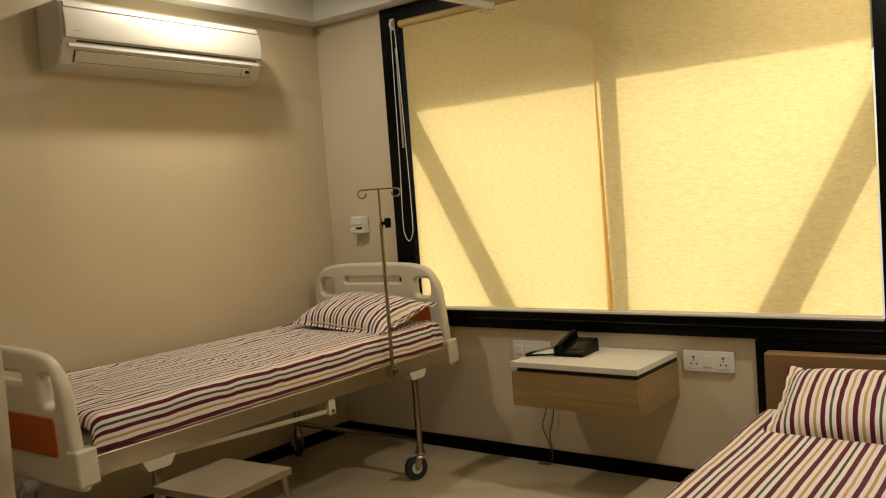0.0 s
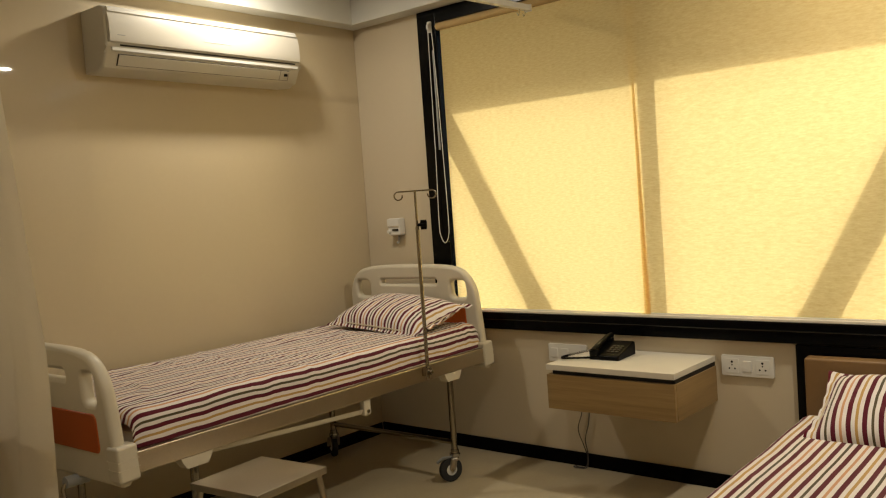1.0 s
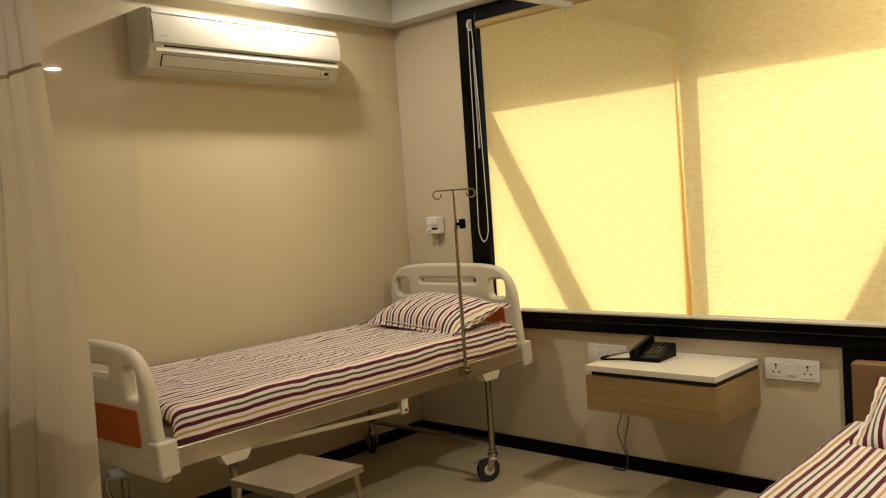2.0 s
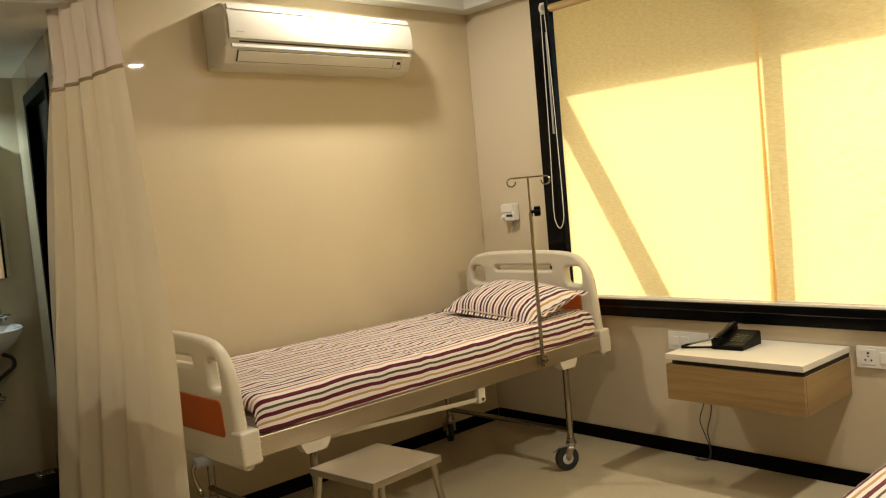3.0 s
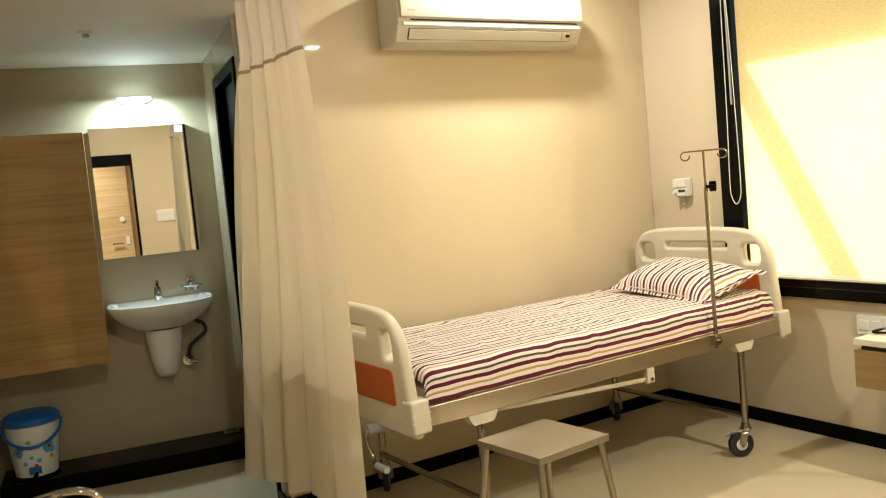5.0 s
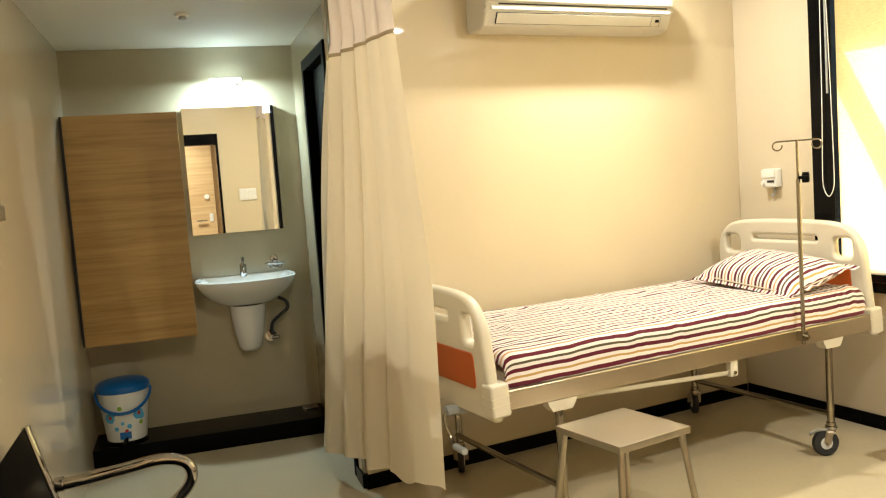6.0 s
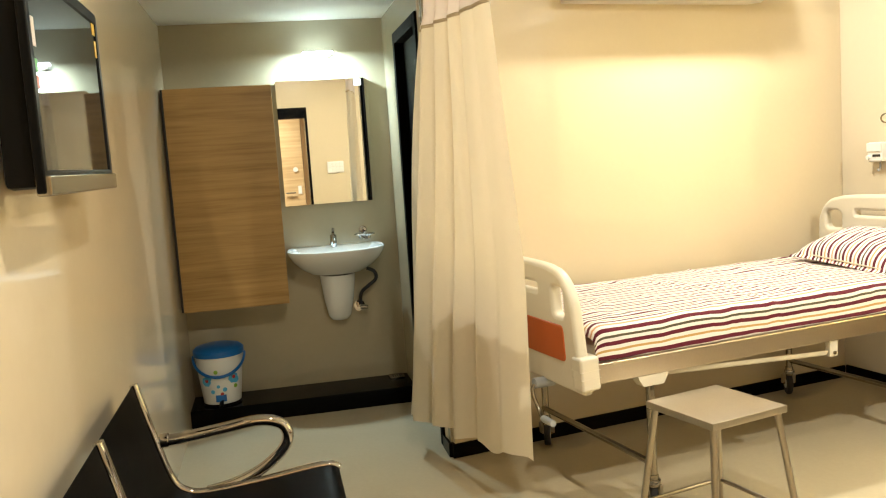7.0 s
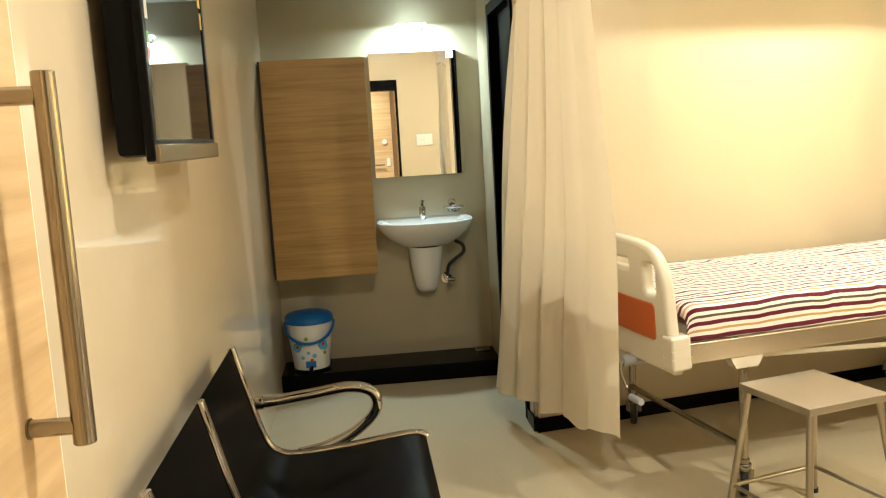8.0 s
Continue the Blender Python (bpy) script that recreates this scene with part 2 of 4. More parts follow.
def sweep(pts, r, n=10, bm=None, closed=False, flat=1.0):
    """A tube along a line of points."""
    bm = bm or bmesh.new()
    pts = [Vector(p) for p in pts]
    rings, up = [], None
    for i, p in enumerate(pts):
        a = pts[i - 1] if (i or closed) else p
        b = pts[(i + 1) % len(pts)] if (i < len(pts) - 1 or closed) else p
        t = (b - a).normalized()
        if up is None:
            up = t.orthogonal().normalized()
        up = (up - t * up.dot(t)).normalized()
        side = t.cross(up)
        rings.append([bm.verts.new(p + r * (math.cos(k * math.tau / n) * up + flat * math.sin(k * math.tau / n) * side)) for k in range(n)])
    for i in range(len(rings) if closed else len(rings) - 1):
        a, b = rings[i], rings[(i + 1) % len(rings)]
        for k in range(n):
            bm.faces.new((a[k], a[(k + 1) % n], b[(k + 1) % n], b[k]))
    if not closed:
        bm.faces.new(rings[0][::-1])
        bm.faces.new(rings[-1])
    return bm


def prism(profile, x0, x1, bm=None, cuts=1):
    """A profile of (y, z) points drawn out along x."""
    bm = bm or bmesh.new()
    rows = [[bm.verts.new((x0 + (x1 - x0) * i / cuts, y, z)) for y, z in profile] for i in range(cuts + 1)]
    n = len(profile)
    for a, b in zip(rows, rows[1:]):
        for k in range(n):
            bm.faces.new((a[k], a[(k + 1) % n], b[(k + 1) % n], b[k]))
    bm.faces.new(rows[0][::-1])
    bm.faces.new(rows[-1])
    return bm


def rounded(x0, x1, y0, y1, r, n=6):
    r = min(r, (x1 - x0) / 2 - 1e-4, (y1 - y0) / 2 - 1e-4)
    out = []
    for cx, cy, a in ((x1 - r, y0 + r, -90), (x1 - r, y1 - r, 0), (x0 + r, y1 - r, 90), (x0 + r, y0 + r, 180)):
        out += [(cx + r * math.cos(radians(a + 90 * k / n)), cy + r * math.sin(radians(a + 90 * k / n))) for k in range(n + 1)]
    return out


def plate(name, loops, thick, bevel, material):
    """A flat board from an outline and its holes, lying in x and z, with rounded rims."""
    cu = bpy.data.curves.new(name, "CURVE")
    cu.dimensions, cu.fill_mode, cu.extrude, cu.bevel_depth, cu.bevel_resolution = "2D", "BOTH", thick / 2 - bevel, bevel, 2
    for lp in loops:
        sp = cu.splines.new("POLY")
        sp.points.add(len(lp) - 1)
        for pt, (x, y) in zip(sp.points, lp):
            pt.co = (x, y, 0, 1)
        sp.use_cyclic_u = True
    tmp = new(name, cu)
    me = bpy.data.meshes.new_from_object(tmp.evaluated_get(bpy.context.evaluated_depsgraph_get()))
    bpy.data.objects.remove(tmp)
    bpy.data.curves.remove(cu)
    me.transform(Matrix.Rotation(radians(90), 4, "X"))
    me.materials.clear()
    me.materials.append(material)
    me.shade_smooth()
    me.set_sharp_from_angle(angle=radians(40))
    return me


def grid_mesh(name, nu, nv, fn, material, uv=None, thick=0.0):
    """A cloth-like sheet: fn(u, v) gives its place, uv(u, v) its cloth coordinates."""
    verts = [fn(i / nu, j / nv) for j in range(nv + 1) for i in range(nu + 1)]
    faces = [(j * (nu + 1) + i, j * (nu + 1) + i + 1, (j + 1) * (nu + 1) + i + 1, (j + 1) * (nu + 1) + i) for j in range(nv) for i in range(nu)]
    me = bpy.data.meshes.new(name)
    me.from_pydata(verts, [], faces)
    if uv:
        layer = me.uv_layers.new(name="UVMap")
        for lp in me.loops:
            k = lp.vertex_index
            layer.data[lp.index].uv = uv((k % (nu + 1)) / nu, (k // (nu + 1)) / nv)
    me.materials.append(material)
    me.shade_smooth()
    return me


# ---- the large structure ----
struct("floor", box(-2.2, 6.9, -6.2, 0.25, -0.12, 0.0), M_FLOOR, None, "polished cream vitrified tile floor with soft reflections", "floor")
# Unseen pale slab, added to bounce sunlight up onto the blind.
struct("ground", box(-30, 40, 0.3, 60, -0.5, -0.35), surface("bounce_ground", (0.66, 0.62, 0.55), 0.8, vary=0.1), None, "unseen pale ground added outside to bounce sunlight onto the blind", "ground")
struct("wall_west", box(-0.12, 0.0, -2.515, -0.002, 0.0, CEIL), M_WALL, None, "warm cream painted wall with a satin sheen", "wall")
OPEN = (0.62, 3.21, 0.79, 2.5)  # the window's opening along its wall
bm = box(-0.2, OPEN[0], 0.0, 0.2, 0, CEIL)
box(OPEN[1], 5.0, 0.0, 0.2, 0, CEIL, bm=bm)
box(OPEN[0], OPEN[1], 0.0, 0.2, 0, OPEN[2], bm=bm)
box(OPEN[0], OPEN[1], 0.0, 0.2, OPEN[3], CEIL, bm=bm)
struct("wall_north", bm, M_WALL_W, WF, "pale cream painted wall round the wide window", "wall")
XB, YT, YD = -0.896, -3.7975, -2.488
bm = box(XB, -0.447, YD, YD + 0.1, 0, CEIL)
box(0.284, 0.43, YD, YD + 0.1, 0, CEIL, bm=bm)
box(-0.447, 0.284, YD, YD + 0.1, 2.15, CEIL, bm=bm)
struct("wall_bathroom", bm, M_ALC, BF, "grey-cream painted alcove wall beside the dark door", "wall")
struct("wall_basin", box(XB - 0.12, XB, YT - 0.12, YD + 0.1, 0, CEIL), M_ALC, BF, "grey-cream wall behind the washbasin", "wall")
struct("wall_screen", box(XB - 0.12, 4.5, YT - 0.12, YT, 0, CEIL), M_TILE, BF, "glossy cream tiled wall with soft reflections", "wall")
bm = box(4.5, 4.62, -2.575, 0.78, 0, CEIL)
box(4.5, 4.62, -4.5, -3.68, 0, CEIL, bm=bm)
box(4.5, 4.62, -3.68, -2.575, 2.15, CEIL, bm=bm)
struct("wall_east", bm, M_WALL, BF, "warm cream painted wall with the entrance doorway", "wall")
struct("wall_corridor", box(6.1, 6.2, -4.5, -1.1, 0, CEIL), M_FAR, BF, "pale oak panelled corridor wall seen through the doorway", "wall")
# Two unseen end walls, added to stop sky light leaking into the corridor.
struct("wall_corridor_south", box(4.5, 6.2, -4.6, -4.5, 0, CEIL), M_WALL, BF, "unseen cream end wall added to keep sky light out of the corridor", "wall")
struct("wall_corridor_north", box(4.62, 6.1, -1.2, -1.1, 0, CEIL), M_WALL, BF, "unseen cream far end wall added to keep sky light out of the corridor", "wall")
struct("ceiling", box(-2.2, 6.9, -6.2, 0.25, CEIL, CEIL + 0.1), M_CEIL, None, "matt white plaster ceiling", "ceiling")
struct("ceiling_low", box(XB, 0.86, YT, YD, LOW, CEIL - 0.004), M_CEIL, BF, "lowered grey-white ceiling over the washbasin alcove", "ceiling")
COR = 2.557
struct("cornice", box(0.0, 0.12, -2.5, -0.13, COR, CEIL - 0.003, 0.004), M_CEIL, None, "white plaster cornice box over the air conditioner", "cornice")
struct("cornice_north", box(0.003, 4.9, -0.125, -0.001, COR, CEIL - 0.003, 0.004), M_CEIL, WF, "white plaster cornice box over the window", "cornice")
struct("baseboard_north", box(0.015, 2.61, -0.014, -0.001, 0.0, 0.073, 0.002), M_BLACK, WF, "black stone skirting below the window", "skirting")
struct("baseboard_west", box(0.001, 0.014, -2.513, -0.016, 0.0, 0.07, 0.002), M_BLACK, None, "black stone skirting behind the bed", "skirting")
struct("baseboard_end", box(0.29, 0.445, YD - 0.014, YD - 0.001, 0.0, 0.07, 0.002), M_BLACK, BF, "black stone skirting round the wall's end", "skirting")
struct("baseboard_corner", box(0.431, 0.446, YD - 0.0135, YD + 0.1, 0.0, 0.0695, 0.002), M_BLACK, BF, "black stone skirting turned round the wall's corner", "skirting")
struct("baseboard_end_cap", box(-0.034, 0.0145, -2.53, -2.5145, 0.0, 0.0705, 0.002), M_BLACK, None, "black stone skirting closing the wall's end", "skirting")
struct("baseboard_alcove", box(XB + 0.34, -0.455, YD - 0.014, YD - 0.001, 0.0, 0.1, 0.002), M_BLACK, BF, "black stone skirting beside the bathroom door", "skirting")
struct("stone_ledge", box(XB + 0.002, XB + 0.33, YT + 0.002, YD - 0.002, 0.0, 0.1, 0.004), M_BLACK, BF, "raised black polished stone ledge below the washbasin", "ledge")
struct("wall_panel", box(2.615, 4.6, -0.03, -0.002, 0.0, 0.712, 0.003), M_FRAME, WF, "black enamelled panel behind the second bed", "panel")


# ---- window ----
def window():
    w = thing("window_1", WF, "wide black-framed window covered by a sunlit yellow roller blind", "window", kind="structure")
    y0, y1 = -0.022, 0.1
    fr = part("window_frame", box(0.55, 0.688, y0, y1, 0.715, 2.555, 0.004), M_FRAME, w)
    part("frame_top", box(0.688, 3.14, y0, y1, 2.475, 2.555, 0.004), M_FRAME, w)
    part("frame_side", box(3.14, 3.29, y0, y1, 0.715, 2.555, 0.004), M_FRAME, w)
    part("window_sill", box(0.688, 3.14, y0 - 0.012, y1, 0.715, 0.81, 0.008), M_FRAME, w, "glossy black sill")
    part("sill_ridge", box(0.69, 3.138, y0 - 0.018, y0 - 0.008, 0.768, 0.776, 0.003), M_SILL, w, "polished black ridge")
    part("sill_lip", box(0.69, 3.138, y0 - 0.006, 0.01, 0.81, 0.822, 0.002), M_LAMINATE, w, "pale sill edge")
    part("mullion", box(1.887, 1.967, 0.14, 0.19, 0.81, 2.475, 0.003), M_FRAME, w)
    for a, b in ((0.625, 1.887), (1.967, 3.205)):
        p = part("pane", box(a, b, 0.16, 0.166, 0.795, 2.495), M_GLASS, w)
        p.visible_shadow = False
    return w


window()


def blind():
    b = thing("roller_blind", WF, "yellow slubbed roller blind pulled down and lit by the sun", "blind")
    x0, x1, z0, z1 = 0.703, 3.128, 0.824, 2.452

    def cloth(a, b, depth, lean):
        def place(u, v):
            z = z0 + (z1 - z0) * v
            left, right = (a + lean * (1 - v) if lean < 0 else a), (b + lean * (1 - v) if lean > 0 else b)
            x = left + (right - left) * u
            d = 0.003 * math.sin(5 * x + 1.3 * z) + 0.0016 * math.sin(17 * x + 3 * math.sin(2 * z)) * (1 - v)
            return (x, depth + d * (1 - 0.6 * v), z)
        return grid_mesh("fabric", 90, 40, place, M_BLIND)

    part("fabric", cloth(x0, 1.893, 0.0, 0.03), M_BLIND, b)
    part("fabric", cloth(1.888, x1, 0.011, 0.0), M_BLIND, b)
    hem = lambda u, v: (1.893 + 0.03 * (1 - 0.75 * v) - (0.016 - 0.012 * v) * u, -0.005, z0 + (z1 - z0) * 0.75 * v)
    part("side_hem", grid_mesh("side_hem", 4, 24, hem, M_BLIND), M_BLIND, b, "darker folded side hem")
    part("roller", cyl((0.66, 0.0, 2.455), (3.13, 0.0, 2.455), 0.022, 24), surface("blind_roll", (0.5, 0.36, 0.16), 0.8, vary=0.08, fine=120), b)
    br = part("bracket", box(0.63, 0.662, -0.03, 0.03, 2.425, 2.49, 0.006), M_WHITE, b)
    part("chain_wheel", cyl((0.645, -0.03, 2.455), (0.66, -0.03, 2.455), 0.024, 20, bevel=0.003), M_WHITE, br)
    part("bottom_bar", box(x0, x1, -0.003, 0.012, 0.815, 0.829, 0.003), M_LAMINATE, b)
    loop = [(0.642, -0.034, 2.45), (0.641, -0.036, 2.2), (0.637, -0.037, 1.7), (0.628, -0.038, 1.33), (0.637, -0.038, 1.245), (0.665, -0.038, 1.21), (0.693, -0.038, 1.25), (0.7, -0.038, 1.34), (0.694, -0.037, 1.7), (0.68, -0.035, 2.2), (0.668, -0.034, 2.44)]
    part("chain", sweep(smooth_path(loop, 6), 0.0025, 6), M_WHITE, b, "white bead chain loop")
    part("chain_guide", sweep([(0.668, -0.031, 1.75), (0.668, -0.031, 2.32)], 0.006, 8), M_GREY, b)
    return b


blind()


def outside():
    """The steel braces and the sunshade outside the window, which throw their shadows on the blind."""
    slab = thing("sunshade", WF, "concrete sunshade slab above the window outside", "sunshade", kind="structure")
    part("slab", box(0.1, 3.9, 0.2, 0.775, 2.6, 2.7, 0.01), M_CEIL, slab)
    for half, p, q in ((0.066, (0.489, 2.58), (1.653, 0.384)), (0.073, (3.252, 2.58), (2.098, 0.404))):
        o = thing("steel_brace", WF, "painted steel brace crossing outside the window", "brace", "braces outside the window", "structure")
        a, c = Vector((p[0], 0.6, p[1])), Vector((q[0], 0.6, q[1]))
        m = Matrix.Translation((a + c) / 2) @ Matrix.Rotation(math.atan2(-(c.z - a.z), c.x - a.x), 4, "Y")
        part("bar", box(-(c - a).length / 2, (c - a).length / 2, -0.01, 0.01, -half, half, 0.003, m=m), M_GREY, o)


outside()


# ---- doors ----
def bathroom_door():
    d = thing("door_1", BF, "dark bathroom door in a black frame behind the curtain", "door", kind="structure")
    for a, b, z0, z1 in ((-0.447, -0.39, 0, 2.15), (0.225, 0.284, 0, 2.15), (-0.39, 0.225, 2.09, 2.15)):
        part("door_frame", box(a, b, YD - 0.012, YD + 0.1, z0, z1, 0.003), M_VOID, d)
    leaf = part("leaf", box(-0.388, 0.223, YD + 0.04, YD + 0.08, 0.006, 2.088, 0.003), M_VOID, d)
    part("door_handle", sweep(smooth_path([(0.17, YD + 0.04, 1.0), (0.17, YD - 0.005, 1.0), (0.06, YD - 0.01, 1.0)], 5), 0.008, 10), M_STEEL, leaf)


bathroom_door()


def entrance_door():
    d = thing("door_2", BF, "pale oak entrance door standing open against the wall", "door", kind="structure")
    y0 = -3.7
    leaf = part("leaf", box(3.294, 4.41, y0, y0 + 0.04, 0.008, 2.1, 0.003), M_LEAF, d)
    part("edge_band", box(3.289, 3.2938, y0 + 0.002, y0 + 0.038, 0.008, 2.1), M_LAMINATE, d, "pale edge band")
    hx, hy = 3.385, y0 + 0.1
    h = part("door_handle", cyl((hx, hy, 1.125), (hx, hy, 1.548), 0.013, 24, bevel=0.002), M_STEEL, leaf, "long brushed steel pull handle")
    for z in (1.147, 1.522):
        part("standoff", cyl((hx, y0 + 0.04, z), (hx, hy - 0.008, z), 0.0105, 18), M_STEEL, h)
        part("rose", cyl((hx, y0 + 0.04, z), (hx, y0 + 0.042, z), 0.0125, 20), M_STEEL, h)
    lock = part("lock", cyl((hx + 0.004, y0 + 0.04, 1.045), (hx + 0.004, y0 + 0.048, 1.045), 0.017, 22, bevel=0.002), M_STEEL, leaf)
    for a, b, z0, z1 in ((-3.68, -3.62, 0, 2.15), (-2.605, -2.575, 0, 2.15), (-3.62, -2.605, 2.02, 2.15)):
        part("door_frame", box(4.488, 4.632, a, b, z0, z1, 0.003), M_FRAME, d, "black door frame")


entrance_door()


# ---- hospital bed ----
def mattress(name, parent, x0, x1, y0, y1, z0, z1, material, seed, crease=1.0, shift=0.0):
    """A sheeted mattress: the cloth wraps from one side over the top to the other."""
    r, h, w, ln = 0.05, z1 - z0, x1 - x0, y1 - y0
    total = w + 2 * h
    off = Vector((seed * 7.1, seed * 3.3, 0))

    def place(u, v):
        s, y = (u * 1.0) * total, y0 + ln * v
        if s < h - r:
            x, z = x0, z0 + s
        elif s < h - r + r * 1.571:
            a = (s - h + r) / r
            x, z = x0 + r - r * math.cos(a), z1 - r + r * math.sin(a)
        elif s < total - (h - r) - r * 1.571:
            x, z = x0 + r + (s - (h - r + r * 1.571)) * (w - 2 * r) / (total - 2 * (h - r + r * 1.571)), z1
        elif s < total - (h - r):
            a = (total - (h - r) - s) / r
            x, z = x1 - r + r * math.cos(a), z1 - r + r * math.sin(a)
        else:
            x, z = x1, z0 + total - s
        p = Vector((x * 3.2, y * 2.1, z * 3)) + off
        fold = noise.noise(p) * 0.005 + noise.noise(Vector((x * 7, y * 3.6, z * 9)) + off) * 0.0022 * crease
        ridge = abs(noise.noise(Vector((x * 4 + y * 1.2, y * 3.5 - x * 2, 3)) + off))
        fold += 0.0055 * crease * max(0, 0.16 - ridge) / 0.16 * (0.4 + noise.noise(Vector((x * 2, y * 2, 9)) + off))
        tuck = abs(noise.noise(Vector((x * 5.5 - y * 2.5, y * 9, 21)) + off))
        fold += 0.007 * crease * max(0, 0.1 - tuck) / 0.1 * max(0, noise.noise(Vector((x * 1.7, y * 1.3, 14)) + off) + 0.12)
        end = min(1.0, min(v, 1 - v) * ln / 0.05)
        drop = (1 - math.sqrt(max(0, 1 - (1 - end) ** 2))) * 0.05
        inn = 1 - 0.03 * (1 - end)
        return ((x0 + x1) / 2 + (x - (x0 + x1) / 2) * inn + fold * 0.5 * (1 if x > (x0 + x1) / 2 else -1) * (z < z1 - 0.01), y, max(z0, z + fold * (z > z0 + 0.02) - drop * (z - z0) / h))

    def uv(u, v):
        bend = 0.006 * noise.noise(Vector((u * 3, v * 4, 2)) + off) + 0.0035 * noise.noise(Vector((u * 8, v * 13, 5)) + off) + 0.0035 * noise.noise(Vector((u * 19, v * 34, 8)) + off) * max(0, noise.noise(Vector((u * 4, v * 6, 11)) + off) + 0.25)
        return (u * total + shift + bend * crease, v * ln)

    me = grid_mesh(name, 130, 220, place, material, uv)
    bm = bmesh.new()
    bm.from_mesh(me)
    bmesh.ops.holes_fill(bm, edges=[e for e in bm.edges if e.is_boundary], sides=0)
    bmesh.ops.recalc_face_normals(bm, faces=bm.faces)
    bm.to_mesh(me)
    bm.free()
    me.shade_smooth()
    t = new(name)
    part("sheet", me, material, t, "striped cotton sheet")
    part("foam_core", box(x0 + 0.012, x1 - 0.012, y0 + 0.02, y1 - 0.02, z0, z0 + 0.05, 0.006), M_IVORY, t, "cream mattress ticking")
    for y in (y0 + 0.006, y1 - 0.006):
        part("piping", sweep([(x0 + 0.04, y, z0 + 0.01), (x1 - 0.04, y, z0 + 0.01)], 0.005, 6), M_CURTAIN, t)
    return t


def pillow(name, m, w, d, h, material, label, along=0.0, seed=1.0):
    """A stuffed pillow in a case with a stitched flap round its rim."""
    t = new(name)
    t.matrix_world = m
    tagged(t, label, "pillow")
    nu, nv = 60, 40
    off = Vector((seed * 5, 1, 2))

    def side(sign):
        def place(u, v):
            x, y = 2 * u - 1, 2 * v - 1
            bx, by = x * w / (w - 0.07), y * d / (d - 0.05)
            body = max(0.0, 1 - abs(bx) ** 3.2) ** 0.55 * max(0.0, 1 - abs(by) ** 3.0) ** 0.55
            pinch = 1 - 0.06 * (1 - abs(y) ** 2) * abs(x) ** 6 - 0.07 * (1 - abs(x) ** 2) * abs(y) ** 6
            wr = noise.noise(Vector((x * 3.5, y * 3.5, sign)) + off) * 0.008 + abs(noise.noise(Vector((x * 9, y * 4, sign)) + off)) * 0.007 * (abs(x) > 0.5)
            rim = 0.009 * math.sin(11 * x + 4 * y + seed) * abs(x) ** 4 + 0.006 * math.sin(19 * y + seed) * abs(x) ** 8 - 0.016 * abs(y) ** 6 * (y < 0)
            return (x * w / 2 * pinch, y * d / 2 * pinch, sign * (0.0016 + h / 2 * body * (1.15 if sign > 0 else 0.95) + wr * body) + rim * (1 - body))
        return place

    for nm, sgn in (("case_top", 1), ("case_bottom", -1)):
        me = grid_mesh(nm, nu, nv, side(sgn), material, (lambda u, v: (u * w * 1.05 + 0.02 * math.sin(3 * v), v * d)) if along == 0 else (lambda u, v: (v * d, u * w)))
        part(nm, me, material, t)
    rim = [(math.copysign(abs(math.cos(a)) ** 0.28, math.cos(a)) * (w / 2 - 0.038), math.copysign(abs(math.sin(a)) ** 0.28, math.sin(a)) * (d / 2 - 0.03), 0.001) for a in (k * math.tau / 80 for k in range(80))]
    part("seam", sweep(rim, 0.0035, 6, closed=True), M_CURTAIN, t, "stitched cream seam")
    return t


def board(width, height, red, slots):
    """Outline and holes of a moulded bed end."""
    arch = [(0.0, 0.0), (width, 0.0)]
    n, r = 14, 0.17
    right = [(width - 0.0 - 0.02 * (k / n), 0.0 + (height - r) * k / n) for k in range(1, n)]
    top = []
    for k in range(n + 1):
        a = radians(90 * k / n)
        top.append((width - 0.02 - r * 0.8 + r * 0.8 * math.cos(a), height - r - 0.015 + r * math.sin(a)))
    mid = [(width / 2 + (width / 2 - 0.02 - r * 0.8) * math.cos(math.pi * k / 12), height - 0.015 + 0.016 * math.sin(math.pi * k / 12)) for k in range(1, 12)]
    left = [(width - x, z) for x, z in reversed(right + top)]
    return [arch + right + top + mid + left] + [rounded(*s) for s in slots]


def bed_end(name, parent, m, height, panel_z, slots, lean):
    w = 0.95
    e = part(name, plate(name, board(w, height, None, slots), 0.05, 0.016, M_IVORY), M_IVORY, parent, "moulded ivory plastic bed end")
    e.matrix_local = m
    part("panel", plate("panel", [rounded(0.09, w - 0.085, panel_z[0], panel_z[1], 0.018)], 0.06, 0.004, M_PANEL), M_PANEL, e, "orange-red laminate inset")
    ya, yb = (-0.033, 0.05) if lean > 0 else (-0.05, 0.033)
    for xa, xb in ((-0.035, 0.035), (w - 0.035, w + 0.037)):
        part("corner_guard", box(xa, xb, ya, yb, 0.0, 0.13, 0.012, seg=3), M_IVORY, e, "ribbed ivory corner guard")
        for z in (0.045, 0.075):
            part("guard_rib", box(xa - 0.0006, xb + 0.0006, ya - 0.0006, yb + 0.0006, z, z + 0.004, 0.001), M_IVORY, e)
    return e


